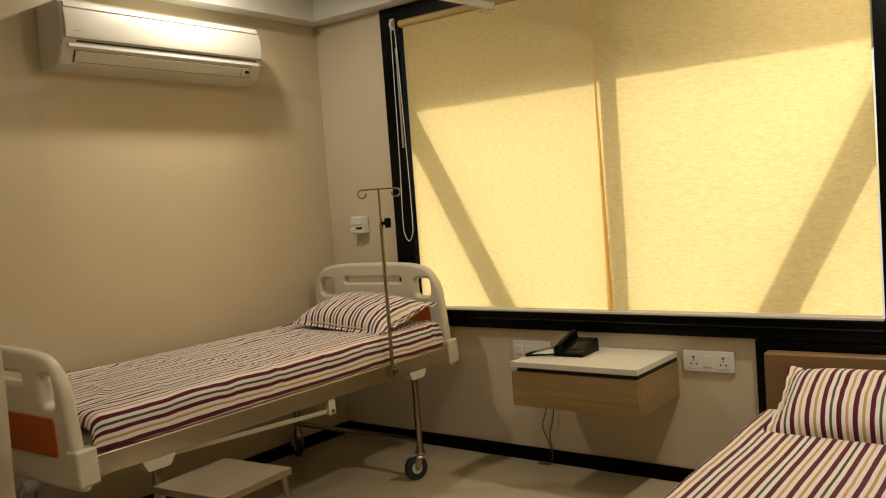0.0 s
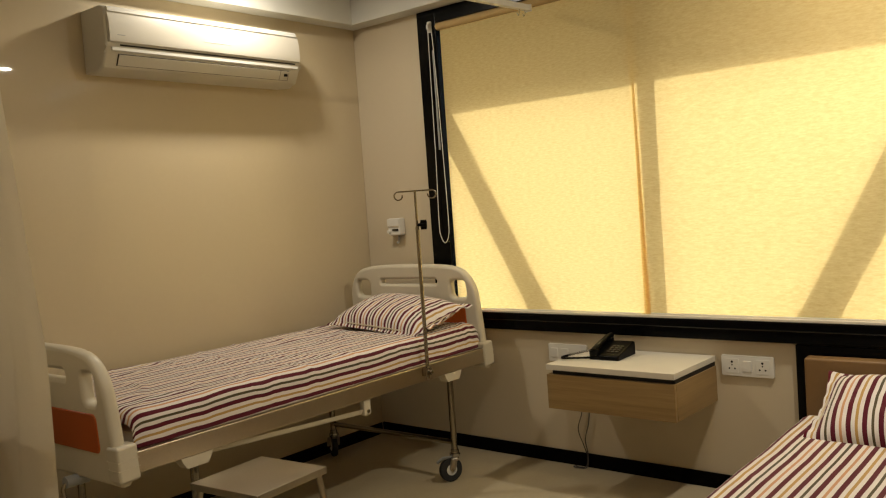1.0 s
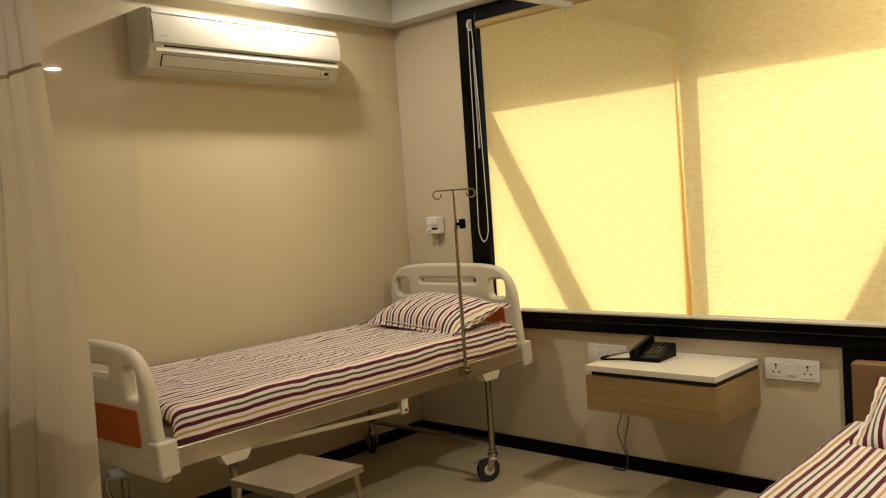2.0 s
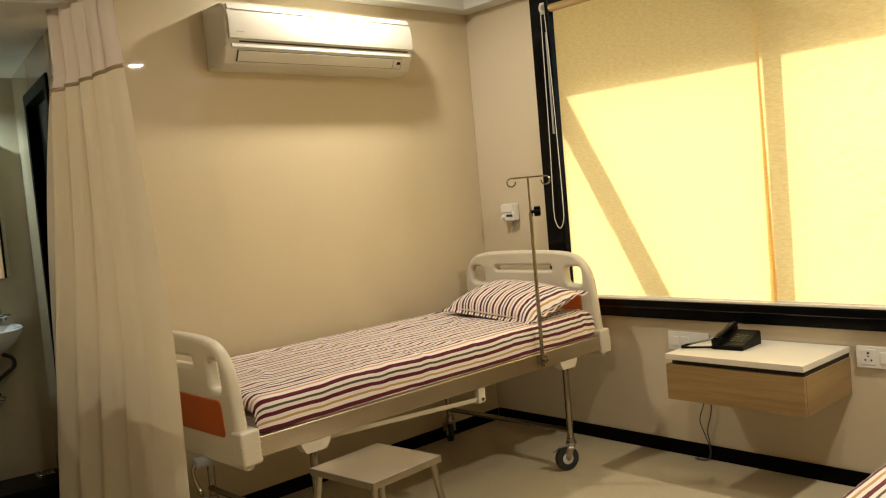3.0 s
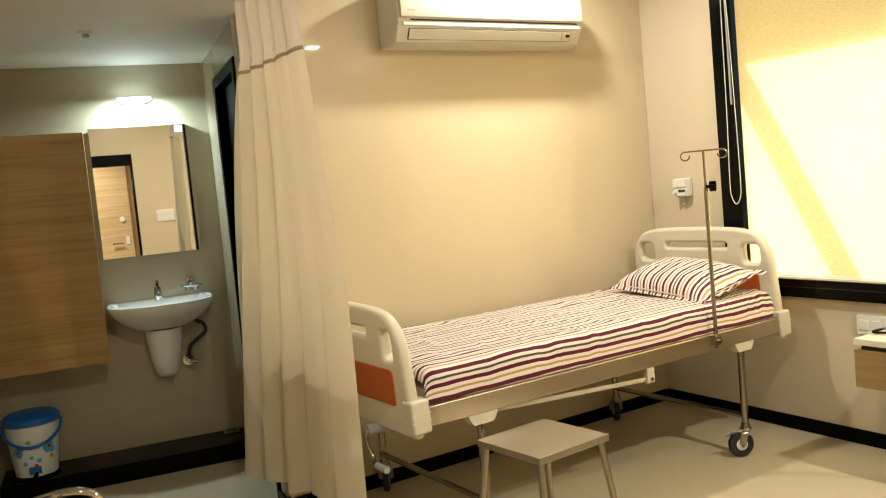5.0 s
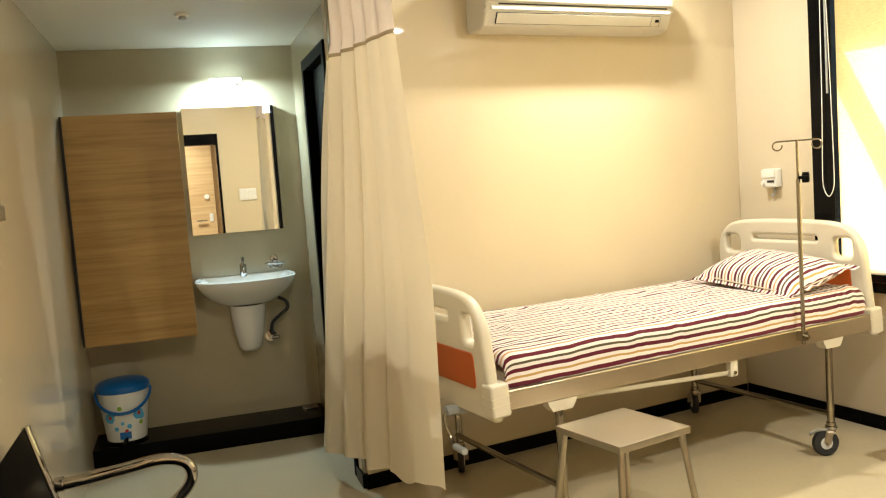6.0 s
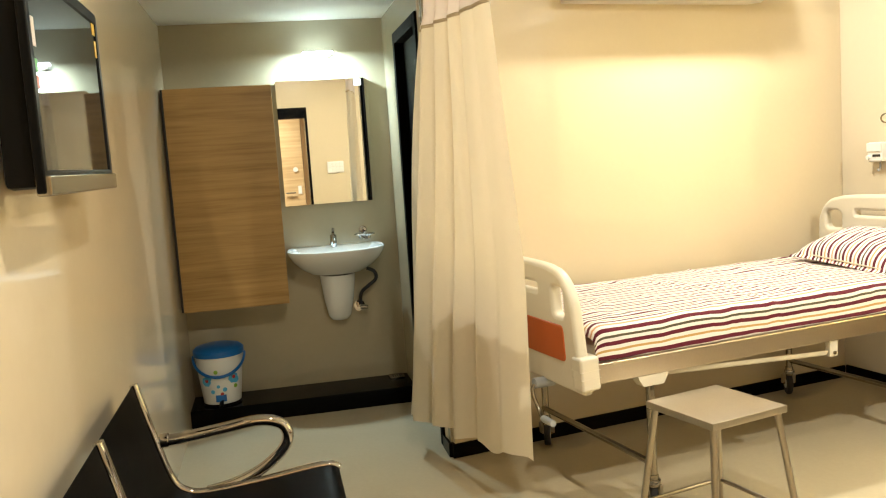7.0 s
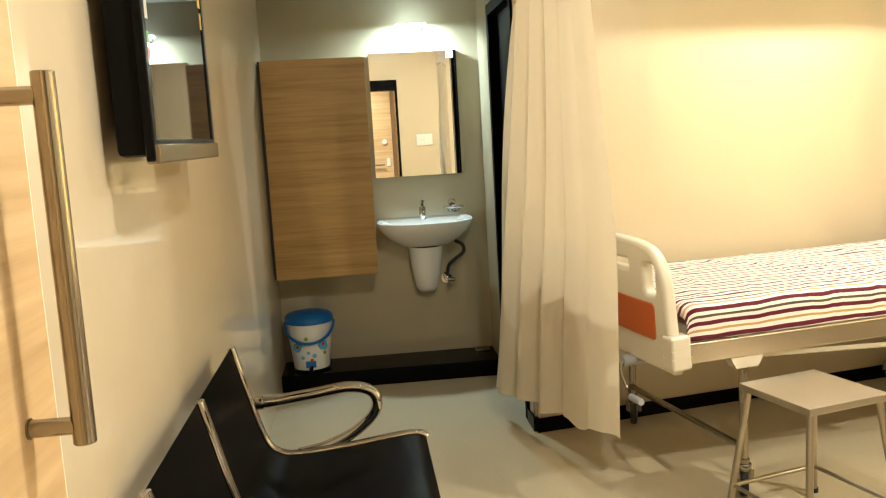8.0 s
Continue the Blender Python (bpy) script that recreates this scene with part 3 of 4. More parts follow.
def caster(parent, x, y, face, brake):
    c = part("caster", cyl((x, y, 0.115), (x, y, 0.165), 0.021, 18, bevel=0.003), M_STEEL, parent)
    cx, cy = x + 0.03 * math.cos(face), y + 0.03 * math.sin(face)
    ax = Vector((-math.sin(face), math.cos(face), 0))
    o = Vector((cx, cy, 0.064))
    part("tyre", cyl(o - ax * 0.015, o + ax * 0.015, 0.063, 32, bevel=0.008), M_RUBBER, c)
    part("rim", cyl(o - ax * 0.0165, o + ax * 0.0165, 0.03, 24, bevel=0.003), M_KEY, c, "pale grey hub")
    part("bearing_cup", cyl((x, y, 0.128), (x, y, 0.146), 0.028, 20, bevel=0.004), M_CHROME, c)
    part("axle", cyl(o - ax * 0.026, o + ax * 0.026, 0.008, 12), M_STEEL, c)
    for s in (-1, 1):
        p = [o + ax * 0.021 * s, o + ax * 0.021 * s + Vector((-0.012 * math.cos(face), -0.012 * math.sin(face), 0.05)), Vector((x, y, 0.122)) + ax * 0.016 * s]
        part("fork", sweep(p, 0.017, 8, flat=0.3), M_STOOL, c)
    if brake:
        d = Vector((math.cos(face), math.sin(face), 0))
        q = o + Vector((0, 0, 0.058))
        part("brake_pedal", sweep([q - d * 0.01, q + d * 0.045 + Vector((0, 0, 0.004)), q + d * 0.075 - Vector((0, 0, 0.012))], 0.018, 8, flat=0.4), M_GREY, c)
    return c


def hospital_bed():
    b = thing("hospital_bed", pose(0, 0, 0), "adjustable steel hospital bed with ivory plastic ends on casters", "bed")
    XR, XL = 1.04, 0.075
    for a, c in ((XR - 0.03, XR), (XL, XL + 0.03)):
        part("side_rail", box(a, c, -2.36, -0.22, 0.57, 0.648, 0.005, seg=3), M_RAIL, b, "worn steel side rail")
    part("platform", box(XL + 0.031, XR - 0.031, -2.33, -0.25, 0.615, 0.648, 0.003), M_PLATFORM, b)
    for y in (-2.31, -1.6, -0.9, -0.27):
        part("cross_rail", box(XL + 0.031, XR - 0.031, y - 0.02, y + 0.02, 0.58, 0.612, 0.002), M_STEEL, b)
    bed_end("headboard", b, pose(0.065, -0.215, 0.548, 4, 0, 0), 0.542, (0.17, 0.33), [(0.052, 0.185, 0.355, 0.485, 0.04), (0.25, 0.7, 0.432, 0.49, 0.024), (0.765, 0.898, 0.355, 0.485, 0.04)], -1)
    f = bed_end("footboard", b, pose(0.055, -2.372, 0.548, 3, 0, 0), 0.455, (0.1, 0.235), [(0.055, 0.165, 0.255, 0.4, 0.035), (0.25, 0.7, 0.335, 0.4, 0.024), (0.785, 0.895, 0.255, 0.4, 0.035)], 1)
    for x, y, foot in ((1.01, -0.535, 0), (1.01, -2.09, 1), (0.11, -0.535, 0), (0.11, -2.07, 1)):
        leg = part("leg", cyl((x, y, 0.14), (x, y, 0.535), 0.0165, 20), M_STEEL, b)
        br = part("leg_bracket", prism([(-0.07, 0.57), (-0.062, 0.552), (-0.046, 0.528), (0.046, 0.528), (0.062, 0.552), (0.07, 0.57)], x - 0.022, x + 0.028), M_IVORY, b)
        br.matrix_local = pose(0, y, 0)
        caster(b, x, y, radians(-115 if x > 0.5 and not foot else 150), x > 0.5 and not foot)
    for y, z in ((-0.535, 0.2), (-2.08, 0.2)):
        part("cross_tube", cyl((0.11, y, z), (1.0, y, z), 0.013, 16), M_STEEL, b)
    part("link_bar", sweep([(1.015, -2.03, 0.563), (1.015, -1.2, 0.515)], 0.02, 4, flat=0.4), M_IVORY, b, "ivory painted lifting bar")
    part("link_arm", box(1.0, 1.03, -1.19, -1.145, 0.497, 0.58, 0.006), M_IVORY, b)
    part("link_pin", cyl((0.99, -1.167, 0.515), (1.036, -1.167, 0.515), 0.008, 14), M_STEEL, b)
    part("lift_rod", cyl((0.62, -2.3, 0.53), (0.62, -1.1, 0.53), 0.014, 14), M_STEEL, b)
    cr = part("crank", sweep(smooth_path([(0.72, -2.3, 0.52), (0.72, -2.43, 0.515), (0.725, -2.45, 0.48), (0.75, -2.44, 0.42), (0.79, -2.45, 0.40), (0.83, -2.46, 0.405)], 5), 0.008, 10), M_STEEL, b)
    part("crank_grip", cyl((0.82, -2.46, 0.405), (0.91, -2.465, 0.408), 0.014, 16, bevel=0.004), M_GREY, cr)
    part("crank_socket", cyl((0.72, -2.44, 0.52), (0.72, -2.35, 0.52), 0.022, 16, bevel=0.003), M_GREY, cr)
    return b


hospital_bed()
mt = mattress("mattress", None, 0.09, 1.022, -2.325, -0.255, 0.65, 0.785, M_SHEET, 1.0, 1.4, 0.045)
tagged(mt, "mattress in a rumpled maroon and cream striped sheet on the bed", "mattress")
pillow("pillow", pose(0.65, -0.5, 0.857, 13, 3, -6), 0.73, 0.43, 0.135, M_SHEET, "plump striped pillow resting against the bed's headboard")


def drip_stand():
    d = thing("drip_stand", pose(1.062, -0.765, 0), "thin steel drip pole clamped to the bed's side rail", "drip stand")
    part("lower_tube", cyl((0, 0, 0.585), (0, 0, 1.335), 0.0095, 16), M_STEEL, d)
    part("upper_rod", cyl((0, 0, 1.3), (0, 0, 1.512), 0.006, 14), M_STEEL, d)
    part("clamp", box(-0.022, 0.014, -0.02, 0.02, 0.6, 0.645, 0.004), M_STEEL, d)
    part("clamp_bolt", cyl((0.0, 0, 0.62), (0.03, 0, 0.62), 0.009, 6), M_STEEL, d)
    ax = Vector((0.8, 0.6, 0))
    k = Vector((0.0, 0.0, 1.342))
    knob = part("knob", cyl(k, k + ax * 0.016, 0.008, 12), M_PHONE, d, "black plastic star knob")
    lobes = bmesh.new()
    c = k + ax * 0.032
    cyl(k + ax * 0.016, k + ax * 0.048, 0.017, 18, bm=lobes)
    side = Vector((-0.6, 0.8, 0))
    for i in range(6):
        a = i * math.tau / 6
        o = side * 0.017 * math.cos(a) + Vector((0, 0, 0.017 * math.sin(a)))
        cyl(k + ax * 0.018 + o, k + ax * 0.046 + o, 0.009, 10, bm=lobes)
    part("lobes", lobes, M_PHONE, knob)
    part("crossbar", cyl(-ax * 0.082 + Vector((0, 0, 1.508)), ax * 0.082 + Vector((0, 0, 1.508)), 0.004, 10), M_STEEL, d)
    for s in (-1, 1):
        pts = [ax * s * (0.082 + 0.0) + Vector((0, 0, 1.508))]
        pts += [ax * s * (0.082 + 0.02 * math.sin(a)) + Vector((0, 0, 1.488 + 0.02 * math.cos(a))) for a in (radians(q) for q in range(20, 300, 20))]
        part("hook", sweep(pts, 0.0036, 8), M_STEEL, d)


drip_stand()


def stool():
    z = 0.502
    s = thing("step_stool", pose(1.276, -2.0, 0, 0, 0, 4.0), "square brushed steel stool with splayed tube legs", "stool")
    part("seat", box(-0.173, 0.173, -0.173, 0.173, z - 0.027, z, 0.004), M_STOOL, s, "scuffed flat steel seat")
    tops = [(a * 0.146, c * 0.146) for a, c in ((1, 1), (1, -1), (-1, -1), (-1, 1))]
    feet = [(a * 1.38, c * 1.38) for a, c in tops]
    at = lambda k, h: (tops[k][0] + (feet[k][0] - tops[k][0]) * (1 - h / z), tops[k][1] + (feet[k][1] - tops[k][1]) * (1 - h / z), h)
    for k in range(4):
        leg = part("leg", cyl(at(k, 0.012), at(k, z - 0.03), 0.0125, 18), M_STOOL, s)
        part("rubber_foot", cyl(at(k, 0.0), at(k, 0.02), 0.016, 18, bevel=0.002), M_RUBBER, leg)
        part("stretcher", cyl(at(k, 0.11), at((k + 1) % 4, 0.11), 0.008, 14), M_STOOL, s)


stool()


# ---- air conditioner ----
def air_conditioner():
    a = thing("air_conditioner", pose(0, 0, 0), "cream split air conditioner mounted high on the wall", "air conditioner")
    y0, y1 = -1.812, -0.65
    turn = Matrix(((0, 1, 0, 0), (1, 0, 0, 0), (0, 0, 1, 0), (0, 0, 0, 1)))  # drawn along x, then laid along the wall

    def slab(name, prof, u0, u1, mat, label="", bevel=0.0):
        bm = prism(prof, u0, u1)
        if bevel:
            bmesh.ops.bevel(bm, geom=[e for e in bm.edges if all(abs(v.co.x - u0) < 1e-5 for v in e.verts) or all(abs(v.co.x - u1) < 1e-5 for v in e.verts)], offset=bevel, segments=3, profile=0.5, affect="EDGES")
        bmesh.ops.transform(bm, matrix=turn, verts=bm.verts)
        return part(name, bm, mat, a, label)

    body = [(0.0, 2.15), (0.1, 2.142), (0.155, 2.163), (0.185, 2.222), (0.192, 2.25), (0.2, 2.262), (0.2, 2.4), (0.188, 2.43), (0.16, 2.442), (0.0, 2.442)]
    slab("body", body, y0, y1, M_ACW, bevel=0.012)
    front = [(0.198, 2.268), (0.212, 2.274), (0.217, 2.3), (0.215, 2.36), (0.206, 2.402), (0.197, 2.405)]
    slab("front_panel", front, y0 + 0.012, y1 - 0.012, M_ACW, "smooth cream front panel", 0.004)
    slab("top_trim", [(0.19, 2.412), (0.203, 2.41), (0.2, 2.427), (0.186, 2.436)], y0 + 0.02, y1 - 0.02, M_WHITE, "pale top strip", 0.002)
    slab("slot", [(0.186, 2.254), (0.199, 2.258), (0.202, 2.264), (0.19, 2.263)], y0 + 0.07, y1 - 0.04, M_DARK, "dark air gap")
    slab("chin_strip", [(0.19, 2.232), (0.199, 2.236), (0.2, 2.25), (0.191, 2.252)], y0 + 0.03, y1 - 0.02, M_WHITE, "", 0.002)
    slab("louvre_gap", [(0.16, 2.174), (0.1675, 2.1715), (0.1917, 2.2196), (0.186, 2.2236)], y0 + 0.065, y1 - 0.078, M_DARK, "dark outlet edge")
    slab("louvre", [(0.16, 2.176), (0.169, 2.173), (0.193, 2.218), (0.185, 2.222)], y0 + 0.067, y1 - 0.139, M_ACW, "closed outlet flap", 0.002)
    slab("louvre_end", [(0.16, 2.176), (0.169, 2.173), (0.193, 2.218), (0.185, 2.222)], y1 - 0.137, y1 - 0.08, M_ACW, "", 0.002)
    part("receiver", box(0.176, 0.19, y1 - 0.112, y1 - 0.09, 2.192, 2.206, 0.002), M_PHONE, a, "dark receiver window")
    part("badge", box(0.2165, 0.2178, y0 + 0.05, y0 + 0.09, 2.301, 2.3045), M_GREY, a, "small grey maker's mark")
    part("badge_line", box(0.2155, 0.218, y0 + 0.52, y0 + 0.68, 2.318, 2.3215), M_WHITE, a)


air_conditioner()


# ---- floating bedside table, telephone, switches ----
TT = 0.637


def side_table():
    t = thing("bedside_table", WF, "wall-hung bedside table with a white top over an oak drawer", "bedside table")
    x0, x1, y0 = 1.585, 2.24, -0.45
    part("top", box(x0, x1, y0, -0.001, TT - 0.027, TT, 0.002), M_LAMINATE, t, "white laminate top")
    part("shadow_gap", box(x0 + 0.025, x1 - 0.006, y0 + 0.02, -0.001, TT - 0.048, TT - 0.0275), M_DARK, t)
    part("carcass", box(x0, x1, y0 + 0.022, -0.001, TT - 0.214, TT - 0.0485, 0.002), M_TABLE_SIDE, t, "oak laminate box")
    part("drawer_front", box(x0 + 0.001, x1 - 0.001, y0 + 0.002, y0 + 0.0205, TT - 0.214, TT - 0.0485, 0.002), M_TABLE, t, "oak laminate drawer front")


side_table()


def telephone():
    p = thing("telephone", WF @ pose(1.795, -0.185, TT, 0, 0, 3) @ Matrix.Diagonal((0.97, 0.95, 0.84, 1)), "black corded desk telephone on the bedside table", "telephone")
    prof = [(-0.1, 0.0), (0.1, 0.0), (0.1, 0.07), (0.085, 0.08), (-0.09, 0.03), (-0.1, 0.022)]
    bm = prism(prof, -0.075, 0.085)
    bmesh.ops.bevel(bm, geom=list(bm.edges), offset=0.005, segments=2, profile=0.5, affect="EDGES")
    part("base", bm, M_PHONE, p)
    tilt = math.atan2(0.05, 0.175)
    for r in range(4):
        for c in range(3):
            k = part("key", box(-0.008, 0.008, -0.006, 0.006, 0, 0.005, 0.0015), M_CABLE, p, "dark grey dial key")
            k.matrix_local = pose(0.012 + c * 0.022, -0.055 + r * 0.022, 0.0405 + r * 0.0063, math.degrees(tilt), 0, 0)
    h = part("handset", sweep(smooth_path([(-0.05, -0.1, 0.05), (-0.05, -0.07, 0.064), (-0.05, 0.0, 0.082), (-0.05, 0.07, 0.1), (-0.05, 0.105, 0.102)], 5), 0.021, 14, flat=0.75), M_PHONE, p)
    part("mouthpiece", cyl((-0.05, -0.085, 0.026), (-0.05, -0.09, 0.06), 0.026, 20, bevel=0.006), M_PHONE, h)
    part("earpiece", cyl((-0.05, 0.085, 0.065), (-0.05, 0.08, 0.1), 0.026, 20, bevel=0.006), M_PHONE, h)
    path = smooth_path([(-0.066, -0.1, 0.008), (-0.12, -0.125, 0.008), (-0.17, -0.145, 0.008), (-0.205, -0.14, 0.008), (-0.205, -0.08, 0.009), (-0.16, 0.05, 0.012), (-0.1, 0.1, 0.012), (-0.07, 0.09, 0.014)], 12)
    coil = []
    for i, q in enumerate(path[:-1]):
        t = (path[i + 1] - q).normalized()
        s = t.cross(Vector((0, 0, 1))).normalized()
        for j in range(4):
            a = (i * 4 + j) * math.tau / 5
            coil.append(q + t * 0.0 + (path[i + 1] - q) * j / 4 + 0.0055 * (math.cos(a) * s + math.sin(a) * Vector((0, 0, 1))) + Vector((0, 0, 0.004)))
    part("cord", sweep(coil, 0.0026, 5), M_PHONE, p, "black coiled cord")


telephone()


def switch_plate(x0, x1, z0, z1, sockets, switches, label):
    s = thing("switch_plate", WF, label, "switch plate", "switch plates by the bedside table")
    part("plate", plate("plate", [rounded(x0, x1, z0, z1, 0.006)], 0.012, 0.002, M_WHITE), M_WHITE, s, m=pose(0, -0.007, 0))
    for a, b in switches:
        part("switch", box(a, b, -0.0175, -0.011, z0 + 0.022, z1 - 0.022, 0.002, m=None), M_WHITE, s, "white rocker switch")
    for cx in sockets:
        so = part("socket", plate("socket", [rounded(cx - 0.03, cx + 0.03, z0 + 0.014, z1 - 0.014, 0.004)], 0.003, 0.001, M_WHITE), M_WHITE, s, m=pose(0, -0.0135, 0))
        cz = (z0 + z1) / 2
        for dx, dz, r in ((0, 0.018, 0.0055), (-0.013, -0.013, 0.0042), (0.013, -0.013, 0.0042), (0, 0.004, 0.0035)):
            part("pin_hole", cyl((cx + dx, -0.0012, cz + dz), (cx + dx, -0.0022, cz + dz), r, 12), M_DARK, so, "", pose(0, 0, 0))


switch_plate(1.318, 1.55, 0.556, 0.648, (), ((1.333, 1.375), (1.395, 1.44)), "white switch plate half hidden behind the bedside table")
switch_plate(2.273, 2.51, 0.551, 0.644, (2.322, 2.462), ((2.372, 2.412),), "white switch plate with two sockets and a rocker switch")


def call_unit():
    u = thing("call_unit", WF, "small white wall unit with a grey label near the bed", "call unit")
    part("case", box(0.225, 0.325, -0.055, -0.001, 1.265, 1.37, 0.01), M_WHITE, u)
    part("flap", box(0.228, 0.322, -0.062, -0.056, 1.32, 1.366, 0.003), M_WHITE, u)
    part("label_bar", box(0.265, 0.315, -0.0575, -0.0555, 1.292, 1.305), M_DARK, u, "dark slot with a printed bar")
    part("knob", cyl((0.24, -0.055, 1.29), (0.24, -0.07, 1.29), 0.012, 16, bevel=0.003), M_WHITE, u)
    part("hanger", sweep(smooth_path([(0.275, -0.012, 1.262), (0.275, -0.014, 1.235), (0.272, -0.02, 1.215), (0.266, -0.024, 1.225)], 5), 0.005, 8), M_GREY, u)


call_unit()


def wires():
    for k, pts in enumerate((((1.7, -0.03, 0.425), (1.705, -0.022, 0.36), (1.685, -0.02, 0.28), (1.66, -0.02, 0.2), (1.69, -0.024, 0.12), (1.71, -0.024, 0.06), (1.70, -0.03, 0.008), (1.66, -0.045, 0.006), (1.64, -0.04, 0.006)),
                             ((1.72, -0.03, 0.425), (1.735, -0.022, 0.33), (1.725, -0.02, 0.24), (1.7, -0.02, 0.15), (1.715, -0.026, 0.07), (1.71, -0.034, 0.008), (1.675, -0.06, 0.006), (1.64, -0.055, 0.006), (1.645, -0.03, 0.006)))):
        w = part("telephone_wire", sweep(smooth_path(pts, 8), 0.0028, 6), M_CABLE)
        w.matrix_world = WF @ pose(-0.185, 0, 0)
        tagged(w, "thin loose wire hanging below the bedside table", "wire", "wires under the table")


wires()


# ---- second bed ----
def second_bed():
    x0, x1 = 2.665, 3.58
    b = thing("divan_bed", pose(0, 0, 0), "low divan bed with a padded tan headboard", "bed")
    part("headboard", box(x0 + 0.01, x1 + 0.02, -0.205, -0.135, 0.06, 0.678, 0.012, seg=3), M_LEATHER, b, "padded tan leatherette headboard")
    part("base", box(x0 + 0.03, x1 - 0.02, -2.2, -0.21, 0.07, 0.26, 0.01), M_LEATHER, b)
    for x in (x0 + 0.1, x1 - 0.1):
        for y in (-2.1, -0.3):
            part("foot", cyl((x, y, 0.0), (x, y, 0.075), 0.025, 16), M_STEEL, b)
    m = mattress("mattress", None, x0, x1, -2.2, -0.212, 0.262, 0.445, M_SHEET2, 2.0, 0.35)
    tagged(m, "thick mattress in a smooth maroon, cream and mustard striped sheet", "mattress")
    pillow("pillow", pose(3.16, -0.44, 0.525, 27, 0, -3), 0.78, 0.45, 0.16, M_SHEET2, "striped pillow propped on the tan padded headboard", seed=3.0)


second_bed()


# ---- curtain ----
def curtain():
    c = thing("bed_curtain", pose(0, 0, 0), "gathered cream privacy curtain with a netted top", "curtain")
    ztop, zb = 2.31, 2.005
    left = lambda z: 0.17 - 0.52 * max(0, (2.05 - z) / 1.95) ** 0.85 + 0.03 * (z > 2.05)
    right = lambda z: 0.815 + 0.185 * min(1, max(0, (2.2 - z) / 1.15)) - 0.03 * max(0, (0.9 - z))

    def line(u, z):
        x = left(z) + (right(z) - left(z)) * u
        k = 0.55 + 0.45 * (ztop - z) / ztop
        fold = math.sin(u * 5.2 * math.tau + 0.6 * math.sin(3 * z)) * 0.036 + math.sin(u * 11.3 * math.tau + 1.0) * 0.008 - 0.05 * (1 - u) ** 2
        if u > 0.5:
            fold = fold * (1 - min(1, (u - 0.5) / 0.2) * 0.8) - 0.025 * math.sin((u - 0.5) / 0.5 * math.pi)
        return x + 0.012 * math.sin(u * 5.2 * math.tau + 1.5), -2.585 + fold * k - 0.02 * u, z

    def cloth(u, v):
        low = 0.145 + 0.165 * u + 0.012 * math.sin(u * 22) + 0.004 * math.sin(u * 47)
        return line(u, low + (zb - low) * v)

    body = part("cloth", grid_mesh("cloth", 220, 60, cloth, M_CURTAIN), M_CURTAIN, c)
    hem = part("band", grid_mesh("band", 220, 2, lambda u, v: tuple(Vector(line(u, zb - 0.007 + 0.014 * v)) + Vector((0, -0.003, 0))), M_LEATHER), M_LEATHER, c, "tan seam below the net")
    hem.modifiers.new("thick", "SOLIDIFY").thickness = 0.002
    hem.data.materials.clear()
    hem.data.materials.append(surface("seam_tape", (0.56, 0.46, 0.32), 0.8))
    part("net_ground", grid_mesh("net_ground", 220, 6, lambda u, v: line(u, zb + (ztop - zb) * v), M_NET), M_NET, c, "fine white net ground")
    net = bmesh.new()
    nz, nu = 56, 170
    for j in range(nz + 1):
        z = zb + 0.01 + (ztop - zb - 0.01) * j / nz
        sweep([line(k / 90, z) for k in range(91)], 0.0007, 4, bm=net)
    for i in range(nu + 1):
        sweep([line(i / nu, zb + (ztop - zb) * k / 6) for k in range(7)], 0.0005, 4, bm=net)
    part("net", net, M_NET, c, "white open netting")
    tape = part("heading_tape", grid_mesh("heading_tape", 160, 2, lambda u, v: line(u, ztop - 0.02 + 0.03 * v), M_CURTAIN), M_CURTAIN, c)
    tape.modifiers.new("thick", "SOLIDIFY").thickness = 0.003
    for k in range(9):
        p = Vector(line((k + 0.4) / 9, ztop))
        part("hook", sweep([p, p + Vector((0, 0, 0.03))], 0.005, 8), M_WHITE, c)
    t = thing("curtain_track", pose(0, 0, 0), "white curtain track hung below the ceiling", "curtain track")
    part("rail", box(0.12, 0.78, -2.615, -2.58, ztop + 0.03, ztop + 0.052, 0.004), M_WHITE, t)
    for x in (0.2, 0.7):
        part("hanger", cyl((x, -2.597, ztop + 0.05), (x, -2.597, CEIL), 0.006, 10), M_WHITE, t)


curtain()


def window_track():
    """A second track that ends near the window, with its two last gliders."""
    t = thing("curtain_track", pose(0, 0, 0), "white curtain track ending near the window", "curtain track")
    a, b = Vector((1.402, -0.17, 2.4)), Vector((1.31, -1.15, 2.4))
    part("rail", sweep([a, b], 0.02, 4, flat=0.9), M_WHITE, t)
    part("end_cap", box(a.x - 0.018, a.x + 0.018, a.y - 0.004, a.y + 0.008, a.z - 0.02, a.z + 0.018, 0.004), M_WHITE, t)
    for d in (0.03, 0.075):
        p = a + (b - a).normalized() * d
        part("glider", sweep(smooth_path([p - Vector((0, 0, 0.012)), p - Vector((0, 0, 0.03)), p - Vector((0.008, 0, 0.042)), p - Vector((0.012, 0, 0.03))], 4), 0.003, 6), M_GLASS, t)
    for p in (a + (b - a) * 0.25, a + (b - a) * 0.9):
        part("hanger", cyl((p.x, p.y, p.z + 0.012), (p.x, p.y, CEIL), 0.006, 10), M_WHITE, t)


window_track()


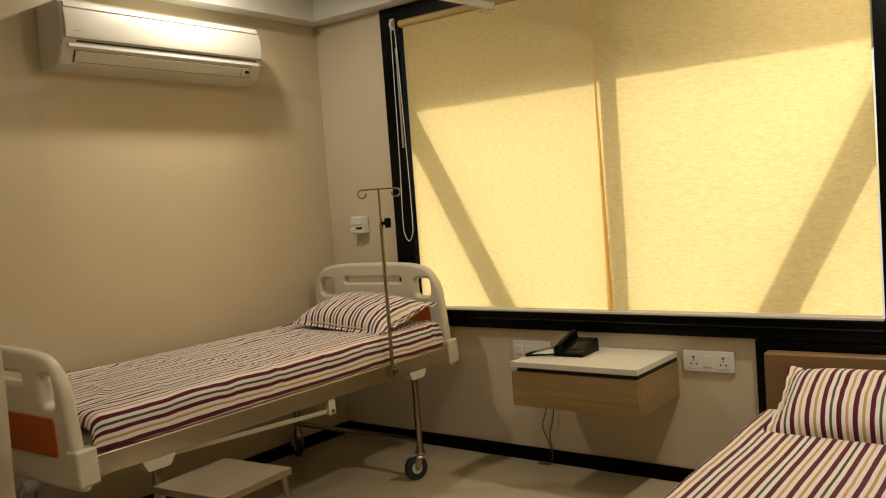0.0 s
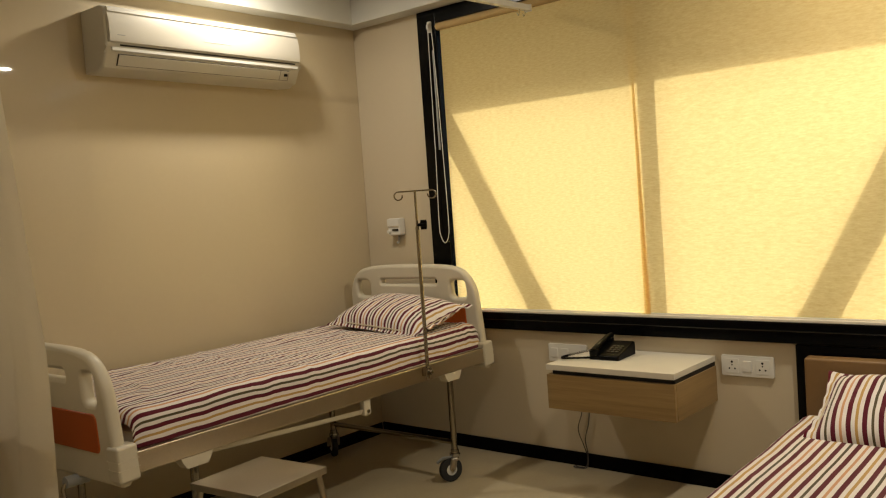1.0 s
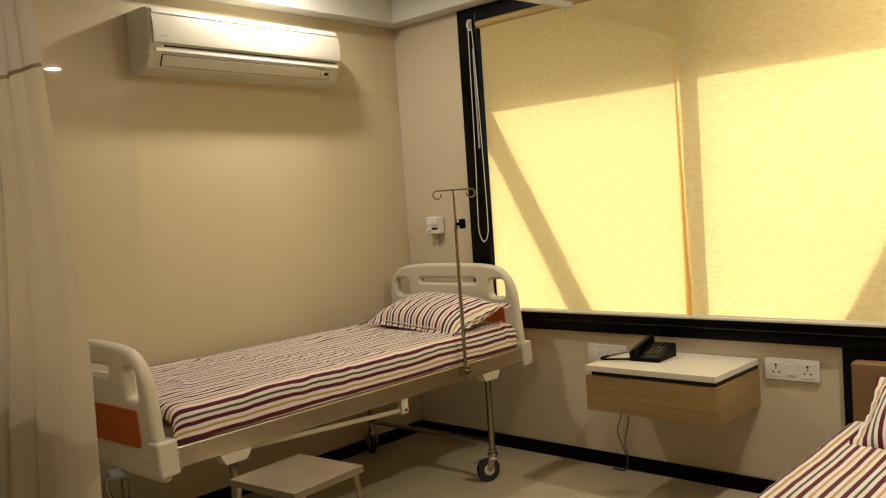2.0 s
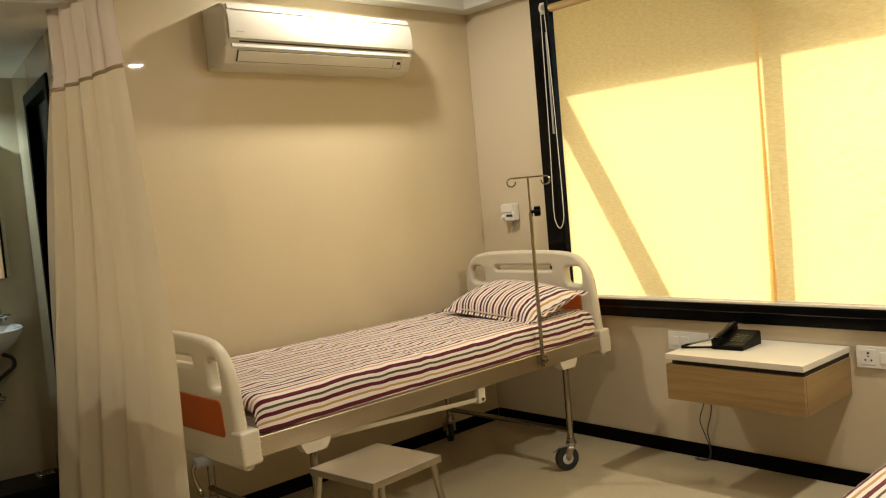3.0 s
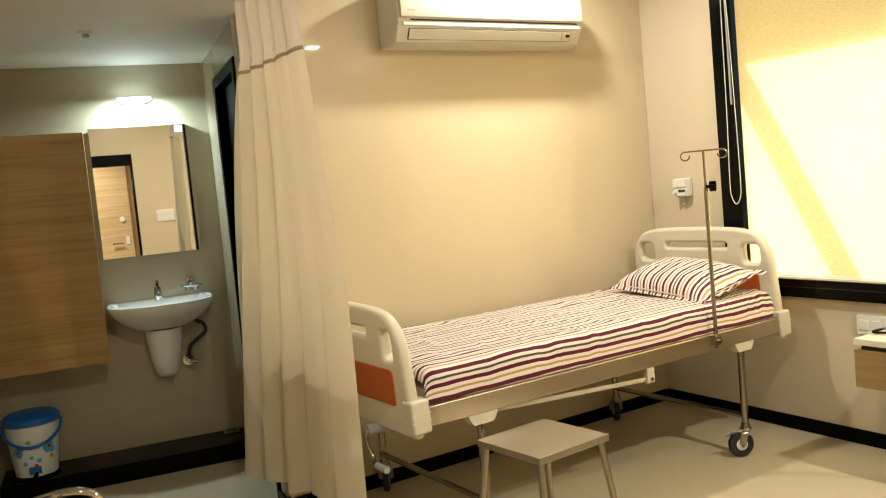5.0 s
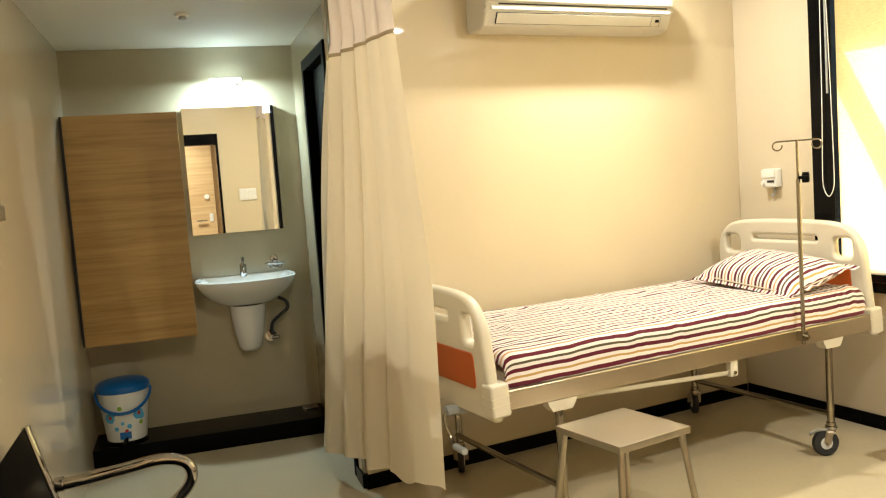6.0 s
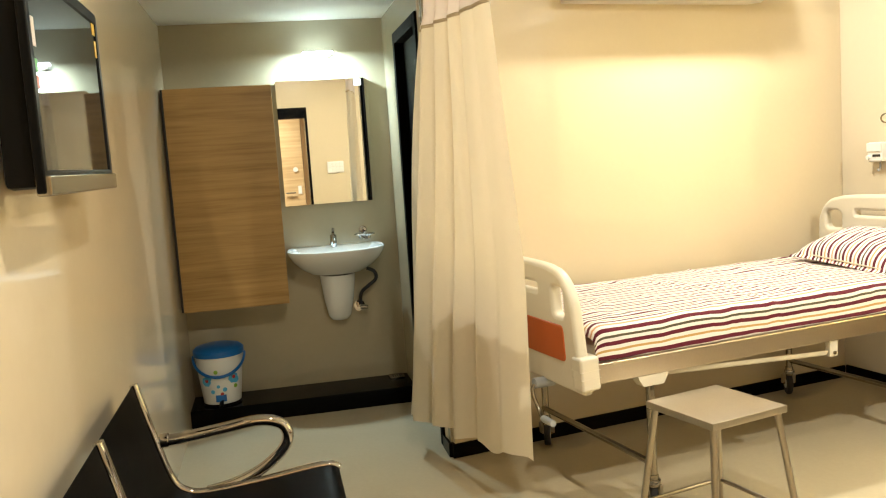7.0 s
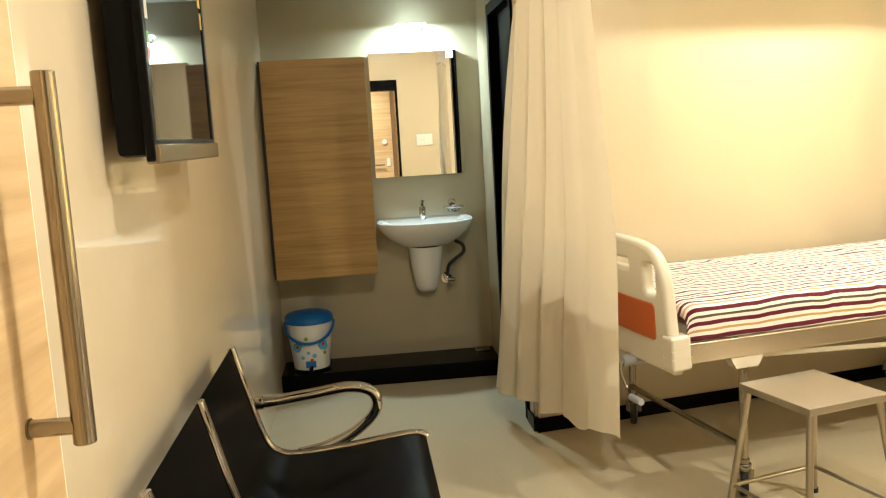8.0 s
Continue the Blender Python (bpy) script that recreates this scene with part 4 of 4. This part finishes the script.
# ---- washbasin alcove ----
def wall_cabinet():
    c = thing("wall_cabinet", BF, "tall teak laminate wall cabinet beside the mirror", "cabinet")
    x0, x1, y0, y1, z0, z1 = XB + 0.001, XB + 0.29, -3.79, -3.186, 0.668, 1.92
    part("body", box(x0, x1 - 0.02, y0, y1, z0, z1, 0.002), M_CAB, c)
    part("door", box(x1 - 0.018, x1, y0 + 0.012, y1 - 0.0, z0 - 0.004, z1 + 0.001, 0.002), M_CAB, c, "plain teak laminate door with level grain")
    part("edge_gap", box(x1 - 0.016, x1 - 0.003, y0, y0 + 0.0115, z0, z1), M_DARK, c)


wall_cabinet()


def mirror_cabinet():
    m = thing("mirror_cabinet", BF, "frameless mirror cabinet above the washbasin", "mirror")
    y0, y1, z0, z1 = -3.158, -2.642, 1.215, 1.957
    part("body", box(XB + 0.001, XB + 0.045, y0 + 0.004, y1 + 0.03, z0 + 0.004, z1 - 0.004, 0.003), M_ALC, m)
    glass = part("mirror_glass", box(-0.003, 0.003, (y0 - y1) / 2, (y1 - y0) / 2, z0, z1), M_MIRROR, m, "clear mirror pane")
    glass.matrix_local = pose(XB + 0.0535, (y0 + y1) / 2, 0, 0, 0, 0.8)  # the glass door stands slightly ajar
    part("side_trim", box(XB + 0.044, XB + 0.055, y1, y1 + 0.012, z0, z1, 0.002), M_FRAME, m, "black edge trim")
    part("corner_clip", box(XB + 0.0535, XB + 0.0545, y1 - 0.05, y1 - 0.006, z1 - 0.045, z1 - 0.004), M_WHITE, m, "white paper tag")


mirror_cabinet()


def mirror_lamp():
    l = thing("mirror_lamp", BF, "slim lit cool white lamp above the mirror", "wall lamp")
    part("base", box(XB + 0.001, XB + 0.03, -2.96, -2.82, 2.085, 2.125, 0.004), M_STEEL, l)
    part("arm", box(XB + 0.03, XB + 0.085, -2.9, -2.88, 2.105, 2.12, 0.003), M_STEEL, l)
    part("diffuser", box(XB + 0.07, XB + 0.1, -2.985, -2.805, 2.1, 2.118, 0.006), M_LITC, l, "glowing cool white diffuser")


mirror_lamp()
mp = BF @ Vector((XB + 0.085, -2.895, 2.095))
tube = bpy.data.lights.new("mirror_lamp_beam", "AREA")
tube.shape, tube.size, tube.size_y, tube.energy, tube.color = "RECTANGLE", 0.17, 0.02, 17.0, (0.8, 0.97, 1.0)
to = new("mirror_lamp_beam", tube)
to.matrix_world = look(mp, mp + (BF.to_3x3() @ Vector((-0.35, 0, -1)))) @ pose(0, 0, 0, 0, 0, 90)


def washbasin():
    b = thing("washbasin", BF, "white ceramic wall-hung washbasin with a half pedestal", "washbasin")
    cy, w, d, zr = -2.885, 0.29, 0.40, 0.955
    bm = bmesh.new()
    n = 48

    def ring(k, z, push=0.0):
        out = []
        for i in range(n):
            a = i * math.tau / n
            c, s = math.cos(a), math.sin(a)
            x = max(0.0, 0.16 + (d - 0.16) * c) if c > 0 else 0.16 + 0.16 * max(-1, c * 2.2)
            out.append(bm.verts.new((XB + 0.002 + push * 0.16 + (x - push * 0.16) * k if push else XB + 0.002 + x * k, cy + w * k * math.copysign(abs(s) ** 0.8, s), z)))
        return out

    prof = [(0.48, zr - 0.165, 0), (0.56, zr - 0.155, 0), (0.76, zr - 0.115, 0), (0.91, zr - 0.068, 0), (0.985, zr - 0.028, 0), (1.0, zr - 0.006, 0), (0.985, zr, 0)]
    inner = [(0.9, zr - 0.004, 1), (0.82, zr - 0.03, 1), (0.6, zr - 0.09, 1), (0.25, zr - 0.115, 1)]
    rings = [ring(*p) for p in prof + inner]
    for a, c in zip(rings, rings[1:]):
        for i in range(n):
            bm.faces.new((a[i], a[(i + 1) % n], c[(i + 1) % n], c[i]))
    bm.faces.new(rings[0][::-1])
    bm.faces.new(rings[-1])
    part("bowl", bm, M_CERAMIC, b)
    ped = bmesh.new()
    rows = []
    for z, rx, ry in ((0.785, 0.2, 0.108), (0.74, 0.195, 0.104), (0.62, 0.17, 0.088), (0.53, 0.14, 0.07), (0.5, 0.1, 0.052), (0.485, 0.03, 0.02)):
        rows.append([ped.verts.new((XB + 0.002 + max(0, rx * (0.45 + 0.55 * math.cos(a))), cy + ry * math.sin(a), z)) for a in (k * math.tau / 32 for k in range(32))])
    for a, c in zip(rows, rows[1:]):
        for i in range(32):
            ped.faces.new((a[i], a[(i + 1) % 32], c[(i + 1) % 32], c[i]))
    ped.faces.new(rows[0])
    ped.faces.new(rows[-1])
    part("half_pedestal", ped, M_CERAMIC, b)
    part("joint_shadow", cyl((XB + 0.09, cy, 0.783), (XB + 0.09, cy, 0.792), 0.1, 24), M_DARK, b)
    tap = part("tap", cyl((XB + 0.08, cy - 0.005, zr - 0.006), (XB + 0.08, cy - 0.005, zr + 0.07), 0.02, 20, bevel=0.003), M_CHROME, b, "chrome pillar tap")
    part("spout", sweep(smooth_path([(XB + 0.08, cy - 0.005, zr + 0.05), (XB + 0.13, cy - 0.005, zr + 0.055), (XB + 0.165, cy - 0.005, zr + 0.035), (XB + 0.168, cy - 0.005, zr + 0.018)], 5), 0.011, 12), M_CHROME, tap)
    part("lever", sweep([(XB + 0.08, cy - 0.005, zr + 0.07), (XB + 0.082, cy - 0.005, zr + 0.085), (XB + 0.115, cy - 0.005, zr + 0.105)], 0.009, 10), M_CHROME, tap)


washbasin()


def soap_dish():
    s = thing("soap_dish", BF, "chrome wall soap dish holder with a clear dish", "soap dish")
    y = -2.7
    part("rose", cyl((XB + 0.001, y, 1.035), (XB + 0.02, y, 1.035), 0.024, 20, bevel=0.004), M_CHROME, s)
    part("arm", cyl((XB + 0.02, y, 1.03), (XB + 0.07, y, 1.02), 0.008, 12), M_CHROME, s)
    ring = [(XB + 0.1 + 0.045 * math.cos(a), y + 0.06 * math.sin(a), 1.015) for a in (k * math.tau / 28 for k in range(28))]
    part("ring", sweep(ring, 0.005, 8, closed=True), M_CHROME, s)
    part("dish", cyl((XB + 0.1, y, 0.985), (XB + 0.1, y, 1.017), 0.032, 24, r2=0.044, bevel=0.003), M_GLASS, s, "clear glass dish")


soap_dish()


def supply_hose():
    h = thing("supply_hose", BF, "dark hose and chrome valve under the washbasin", "supply hose")
    part("hose", sweep(smooth_path([(XB + 0.06, -2.70, 0.8), (XB + 0.07, -2.655, 0.775), (XB + 0.07, -2.65, 0.73), (XB + 0.07, -2.7, 0.69), (XB + 0.07, -2.745, 0.65), (XB + 0.06, -2.755, 0.58)], 6), 0.011, 10), M_RUBBER, h)
    v = part("valve", cyl((XB + 0.001, -2.757, 0.565), (XB + 0.09, -2.757, 0.565), 0.017, 16, bevel=0.003), M_CHROME, h)
    part("valve_handle", cyl((XB + 0.085, -2.757, 0.565), (XB + 0.1, -2.715, 0.565), 0.012, 12), M_CHROME, v)
    part("escutcheon", cyl((XB + 0.001, -2.757, 0.565), (XB + 0.012, -2.757, 0.565), 0.034, 20), M_CHROME, v)


supply_hose()


def waste_bin():
    z0 = 0.1
    b = thing("pedal_bin", BF @ pose(XB + 0.185, -3.62, z0, 0, 0, 0) @ Matrix.Scale(1.02, 4), "white printed pedal bin with a blue lid on the black ledge", "bin")
    part("bucket", cyl((0, 0, 0.012), (0, 0, 0.29), 0.105, 36, r2=0.135, bevel=0.004), M_BIN, b, "white plastic bucket")
    part("foot_ring", cyl((0, 0, 0.0), (0, 0, 0.014), 0.108, 36, bevel=0.003), M_PHONE, b)
    part("rim", cyl((0, 0, 0.285), (0, 0, 0.305), 0.142, 36, bevel=0.004), M_BLUE, b)
    lid = bmesh.new()
    rows = []
    for r, z in ((0.143, 0.305), (0.142, 0.318), (0.125, 0.334), (0.08, 0.345), (0.02, 0.349)):
        rows.append([lid.verts.new((r * math.cos(a), r * math.sin(a), z)) for a in (k * math.tau / 36 for k in range(36))])
    for a, c in zip(rows, rows[1:]):
        for i in range(36):
            lid.faces.new((a[i], a[(i + 1) % 36], c[(i + 1) % 36], c[i]))
    lid.faces.new(rows[0][::-1])
    lid.faces.new(rows[-1])
    part("lid", lid, M_BLUE, b, "domed blue lid")
    arc = [(0.145 * math.cos(a), 0.145 * math.sin(a), 0.285 - 0.105 * max(0, math.cos(a)) ** 1.0) for a in (radians(q) for q in range(-90, 91, 10))]
    part("bail", sweep(arc, 0.009, 8, flat=0.5), M_BLUE, b, "blue carrying handle")
    part("pedal", sweep([(0.09, 0.0, 0.03), (0.125, 0.0, 0.028), (0.15, 0.0, 0.012)], 0.017, 8, flat=0.5), M_PHONE, b)
    part("pedal_guard", box(0.09, 0.114, -0.03, 0.03, 0.03, 0.07, 0.004), M_BLUE, b)
    red, green, pale = surface("print_red", (0.45, 0.03, 0.03), 0.4), surface("print_green", (0.25, 0.45, 0.05), 0.4), surface("print_blue", (0.1, 0.42, 0.7), 0.4)
    for ang, z, r, mat in ((-38, 0.15, 0.03, pale), (-30, 0.17, 0.02, pale), (38, 0.16, 0.032, pale), (47, 0.145, 0.02, pale), (-36, 0.155, 0.011, red), (39, 0.165, 0.011, red), (-8, 0.205, 0.012, green), (45, 0.11, 0.012, green), (-5, 0.12, 0.01, pale), (12, 0.1, 0.013, pale), (4, 0.075, 0.01, red), (-22, 0.09, 0.012, pale)):
        a = radians(ang)
        rr = 0.105 + 0.03 * (z - 0.012) / 0.278
        o = Vector((rr * math.cos(a), rr * math.sin(a), z))
        d = Vector((math.cos(a), math.sin(a), -0.1)).normalized()
        part("printed_spot", cyl(o - d * 0.004, o + d * (0.0016 if r > 0.015 else 0.0024), r, 7 if r > 0.015 else 10), mat, b)


waste_bin()


def ledge_drain():
    d = thing("ledge_drain", BF @ pose(XB + 0.07, -2.565, 0.1), "small dark steel drain cover set on the black ledge", "drain")
    part("rim", plate("rim", [rounded(-0.05, 0.05, -0.045, 0.045, 0.006), rounded(-0.04, 0.04, -0.035, 0.035, 0.003)], 0.008, 0.0015, M_STEEL), M_STEEL, d, m=pose(0, 0, 0.004, -90, 0, 0))
    for k in range(5):
        part("slat", box(-0.039, 0.039, -0.033 + k * 0.014, -0.025 + k * 0.014, 0.001, 0.006, 0.001), M_CHROME, d)


ledge_drain()


def ceiling_detector():
    d = thing("smoke_detector", BF @ pose(0.09, -3.12, LOW), "small round white detector on the low ceiling", "detector")
    part("base", cyl((0, 0, -0.012), (0, 0, -0.0005), 0.035, 24, bevel=0.003), M_WHITE, d)
    part("cap", cyl((0, 0, -0.028), (0, 0, -0.012), 0.018, 20, bevel=0.004), M_GREY, d)


ceiling_detector()


def downlights():
    for x, y, _ in DOWN:
        d = thing("downlight", pose(x, y, CEIL), "round recessed warm ceiling downlight", "downlight", "ceiling downlights")
        ring = [(0.075 * math.cos(a), 0.075 * math.sin(a), -0.004) for a in (k * math.tau / 32 for k in range(32))]
        part("trim_ring", sweep(ring, 0.008, 8, closed=True), M_WHITE, d)
        part("diffuser", cyl((0, 0, -0.006), (0, 0, -0.001), 0.068, 32), M_LIT, d, "glowing warm diffuser")


downlights()


# ---- television and waiting bench ----
STICKER = {k: surface("sticker_" + k, c, 0.35, vary=0.06, big=30) for k, c in (("yellow", (0.6, 0.38, 0.02)), ("pale", (0.5, 0.45, 0.4)), ("green", (0.08, 0.3, 0.03)), ("pink", (0.5, 0.16, 0.14)))}
def television():
    t = thing("television", BF @ pose(0, YT, 0), "flat black television on a bracket with a silver lower bezel", "television")
    x0, x1, y, z0, z1 = 1.773, 2.53, 0.12, 1.431, 1.911
    part("back_cover", box(x0 + 0.01, x1 - 0.01, y - 0.088, y - 0.016, z0 + 0.012, z1 - 0.01, 0.015), M_PHONE, t)
    fr = part("bezel", plate("bezel", [rounded(x0, x1, z0, z1, 0.012), rounded(x0 + 0.022, x1 - 0.022, z0 + 0.045, z1 - 0.024, 0.004)], 0.02, 0.004, M_PHONE), M_PHONE, t, m=pose(0, y - 0.014, 0))
    part("screen", box(x0 + 0.02, x1 - 0.02, y - 0.022, y - 0.008, z0 + 0.042, z1 - 0.02), M_SCREEN, t, "dark glossy screen")
    part("lower_strip", box(x0, x1, y - 0.026, y + 0.006, z0 - 0.004, z0 + 0.038, 0.005), M_STEEL, t, "silver lower bezel")
    for a, b, za, zb, mat in ((x0 + 0.024, x0 + 0.06, z1 - 0.06, z1 - 0.028, "yellow"), (x0 + 0.024, x0 + 0.046, z1 - 0.12, z1 - 0.075, "yellow"), (x1 - 0.06, x1 - 0.024, z0 + 0.3, z0 + 0.36, "pale"), (x1 - 0.055, x1 - 0.024, z0 + 0.25, z0 + 0.275, "green"), (x1 - 0.052, x1 - 0.024, z0 + 0.215, z0 + 0.24, "pink")):
        part("sticker", box(a, b, y - 0.0078, y - 0.0068, za, zb), STICKER[mat], t, mat + " printed sticker on the screen")
    part("bracket_plate", box(1.95, 2.2, 0.001, 0.01, 1.56, 1.78, 0.002), M_PHONE, t)
    part("bracket_arm", box(2.04, 2.1, 0.01, y - 0.087, 1.63, 1.71, 0.004), M_PHONE, t)
    part("side_button", box(x0 - 0.004, x0, y - 0.03, y - 0.004, z0 + 0.05, z0 + 0.1, 0.001), M_DARK, t)


television()


def bench():
    b = thing("waiting_bench", BF @ pose(0, YT, 0), "two-seat waiting bench with black padded seats and chrome edges", "bench")
    prof = [(0.075, 0.8), (0.10, 0.7), (0.135, 0.56), (0.165, 0.47), (0.2, 0.435), (0.26, 0.42), (0.42, 0.43), (0.6, 0.452), (0.67, 0.455), (0.7, 0.44)]
    curve = smooth_path([(0, p, z) for p, z in prof], 5)

    def seat(x0, x1):
        bm = bmesh.new()
        rows = []
        for p in curve:
            rows.append([bm.verts.new((x, p.y, p.z)) for x in (x0, x1)])
        for a, c in zip(rows, rows[1:]):
            bm.faces.new((a[0], a[1], c[1], c[0]))
        r = bmesh.ops.solidify(bm, geom=list(bm.faces), thickness=0.032)
        return part("seat", bm, M_VINYL, b, "black leatherette seat and back")

    xs = (1.575, 2.16, 2.745)
    for x0, x1 in zip(xs, xs[1:]):
        seat(x0 + 0.012, x1 - 0.012)
        for x in (x0 + 0.006, x1 - 0.006):
            part("edge_bar", sweep([p + Vector((x, 0.002, 0.0)) for p in curve], 0.0135, 12), M_CHROME, b, "polished chrome edge bar")
    for x in (xs[0] - 0.014, xs[-1] + 0.014):
        arm = [(x, 0.14, 0.6), (x, 0.2, 0.602), (x, 0.34, 0.618), (x, 0.45, 0.63), (x, 0.52, 0.612), (x, 0.542, 0.57), (x, 0.52, 0.52), (x, 0.45, 0.465), (x, 0.36, 0.428), (x, 0.27, 0.412)]
        part("arm_collar", cyl((x, 0.135, 0.6), (x, 0.165, 0.601), 0.024, 18, bevel=0.004), M_CHROME, b)
        part("armrest", sweep(smooth_path(arm, 6), 0.0195, 14), M_CHROME, b, "looped chrome armrest")
    part("beam", box(xs[0] + 0.05, xs[-1] - 0.05, 0.32, 0.38, 0.33, 0.39, 0.004), M_PHONE, b)
    for x in (xs[0] + 0.25, xs[-1] - 0.25):
        leg = part("leg", sweep(smooth_path([(x, 0.1, 0.02), (x, 0.25, 0.2), (x, 0.35, 0.34)], 4), 0.018, 10), M_CHROME, b)
        part("front_leg", sweep(smooth_path([(x, 0.62, 0.02), (x, 0.46, 0.2), (x, 0.36, 0.34)], 4), 0.018, 10), M_CHROME, leg)
        for y in (0.1, 0.62):
            part("foot_pad", cyl((x, y, 0.0), (x, y, 0.022), 0.024, 18), M_RUBBER, leg)
    for x in (xs[0] + 0.3, xs[-1] - 0.3):
        part("seat_bracket", box(x - 0.1, x + 0.1, 0.29, 0.41, 0.385, 0.412, 0.003), M_PHONE, b)


bench()


def corridor_bits():
    s = thing("switch_plate", BF, "white wide switch plate on the wall by the doorway", "switch plate")
    part("plate", box(4.488, 4.499, -2.375, -2.175, 1.336, 1.475, 0.003), M_WHITE, s)
    for z in (1.347, 1.409):
        for k in range(4):
            part("switch", box(4.483, 4.489, -2.367 + k * 0.047, -2.325 + k * 0.047, z, z + 0.055, 0.002), M_WHITE, s)
    d = thing("door_3", BF, "pale oak door across the corridor with steel fittings", "door", kind="structure")
    leaf = part("leaf", box(6.06, 6.098, -3.55, -2.56, 0.005, 2.08, 0.003), M_FAR, d)
    part("door_frame", box(6.05, 6.098, -2.555, -2.5, 0.0, 2.14, 0.003), M_LEATHER, d, "brown timber door frame")
    part("lock_plate", box(6.05, 6.0595, -2.655, -2.605, 1.06, 1.17, 0.003), M_WHITE, leaf, "pale lock plate")
    part("door_handle", cyl((6.03, -2.83, 1.08), (6.03, -2.69, 1.08), 0.01, 14), M_CHROME, leaf)
    part("viewer_plate", cyl((6.045, -2.67, 1.4), (6.0595, -2.67, 1.4), 0.035, 20, bevel=0.003), M_WHITE, leaf)


corridor_bits()
lamp("corridor_beam", tuple(BF @ Vector((5.3, -3.2, CEIL - 0.02))), 30, 0.2, WARM)
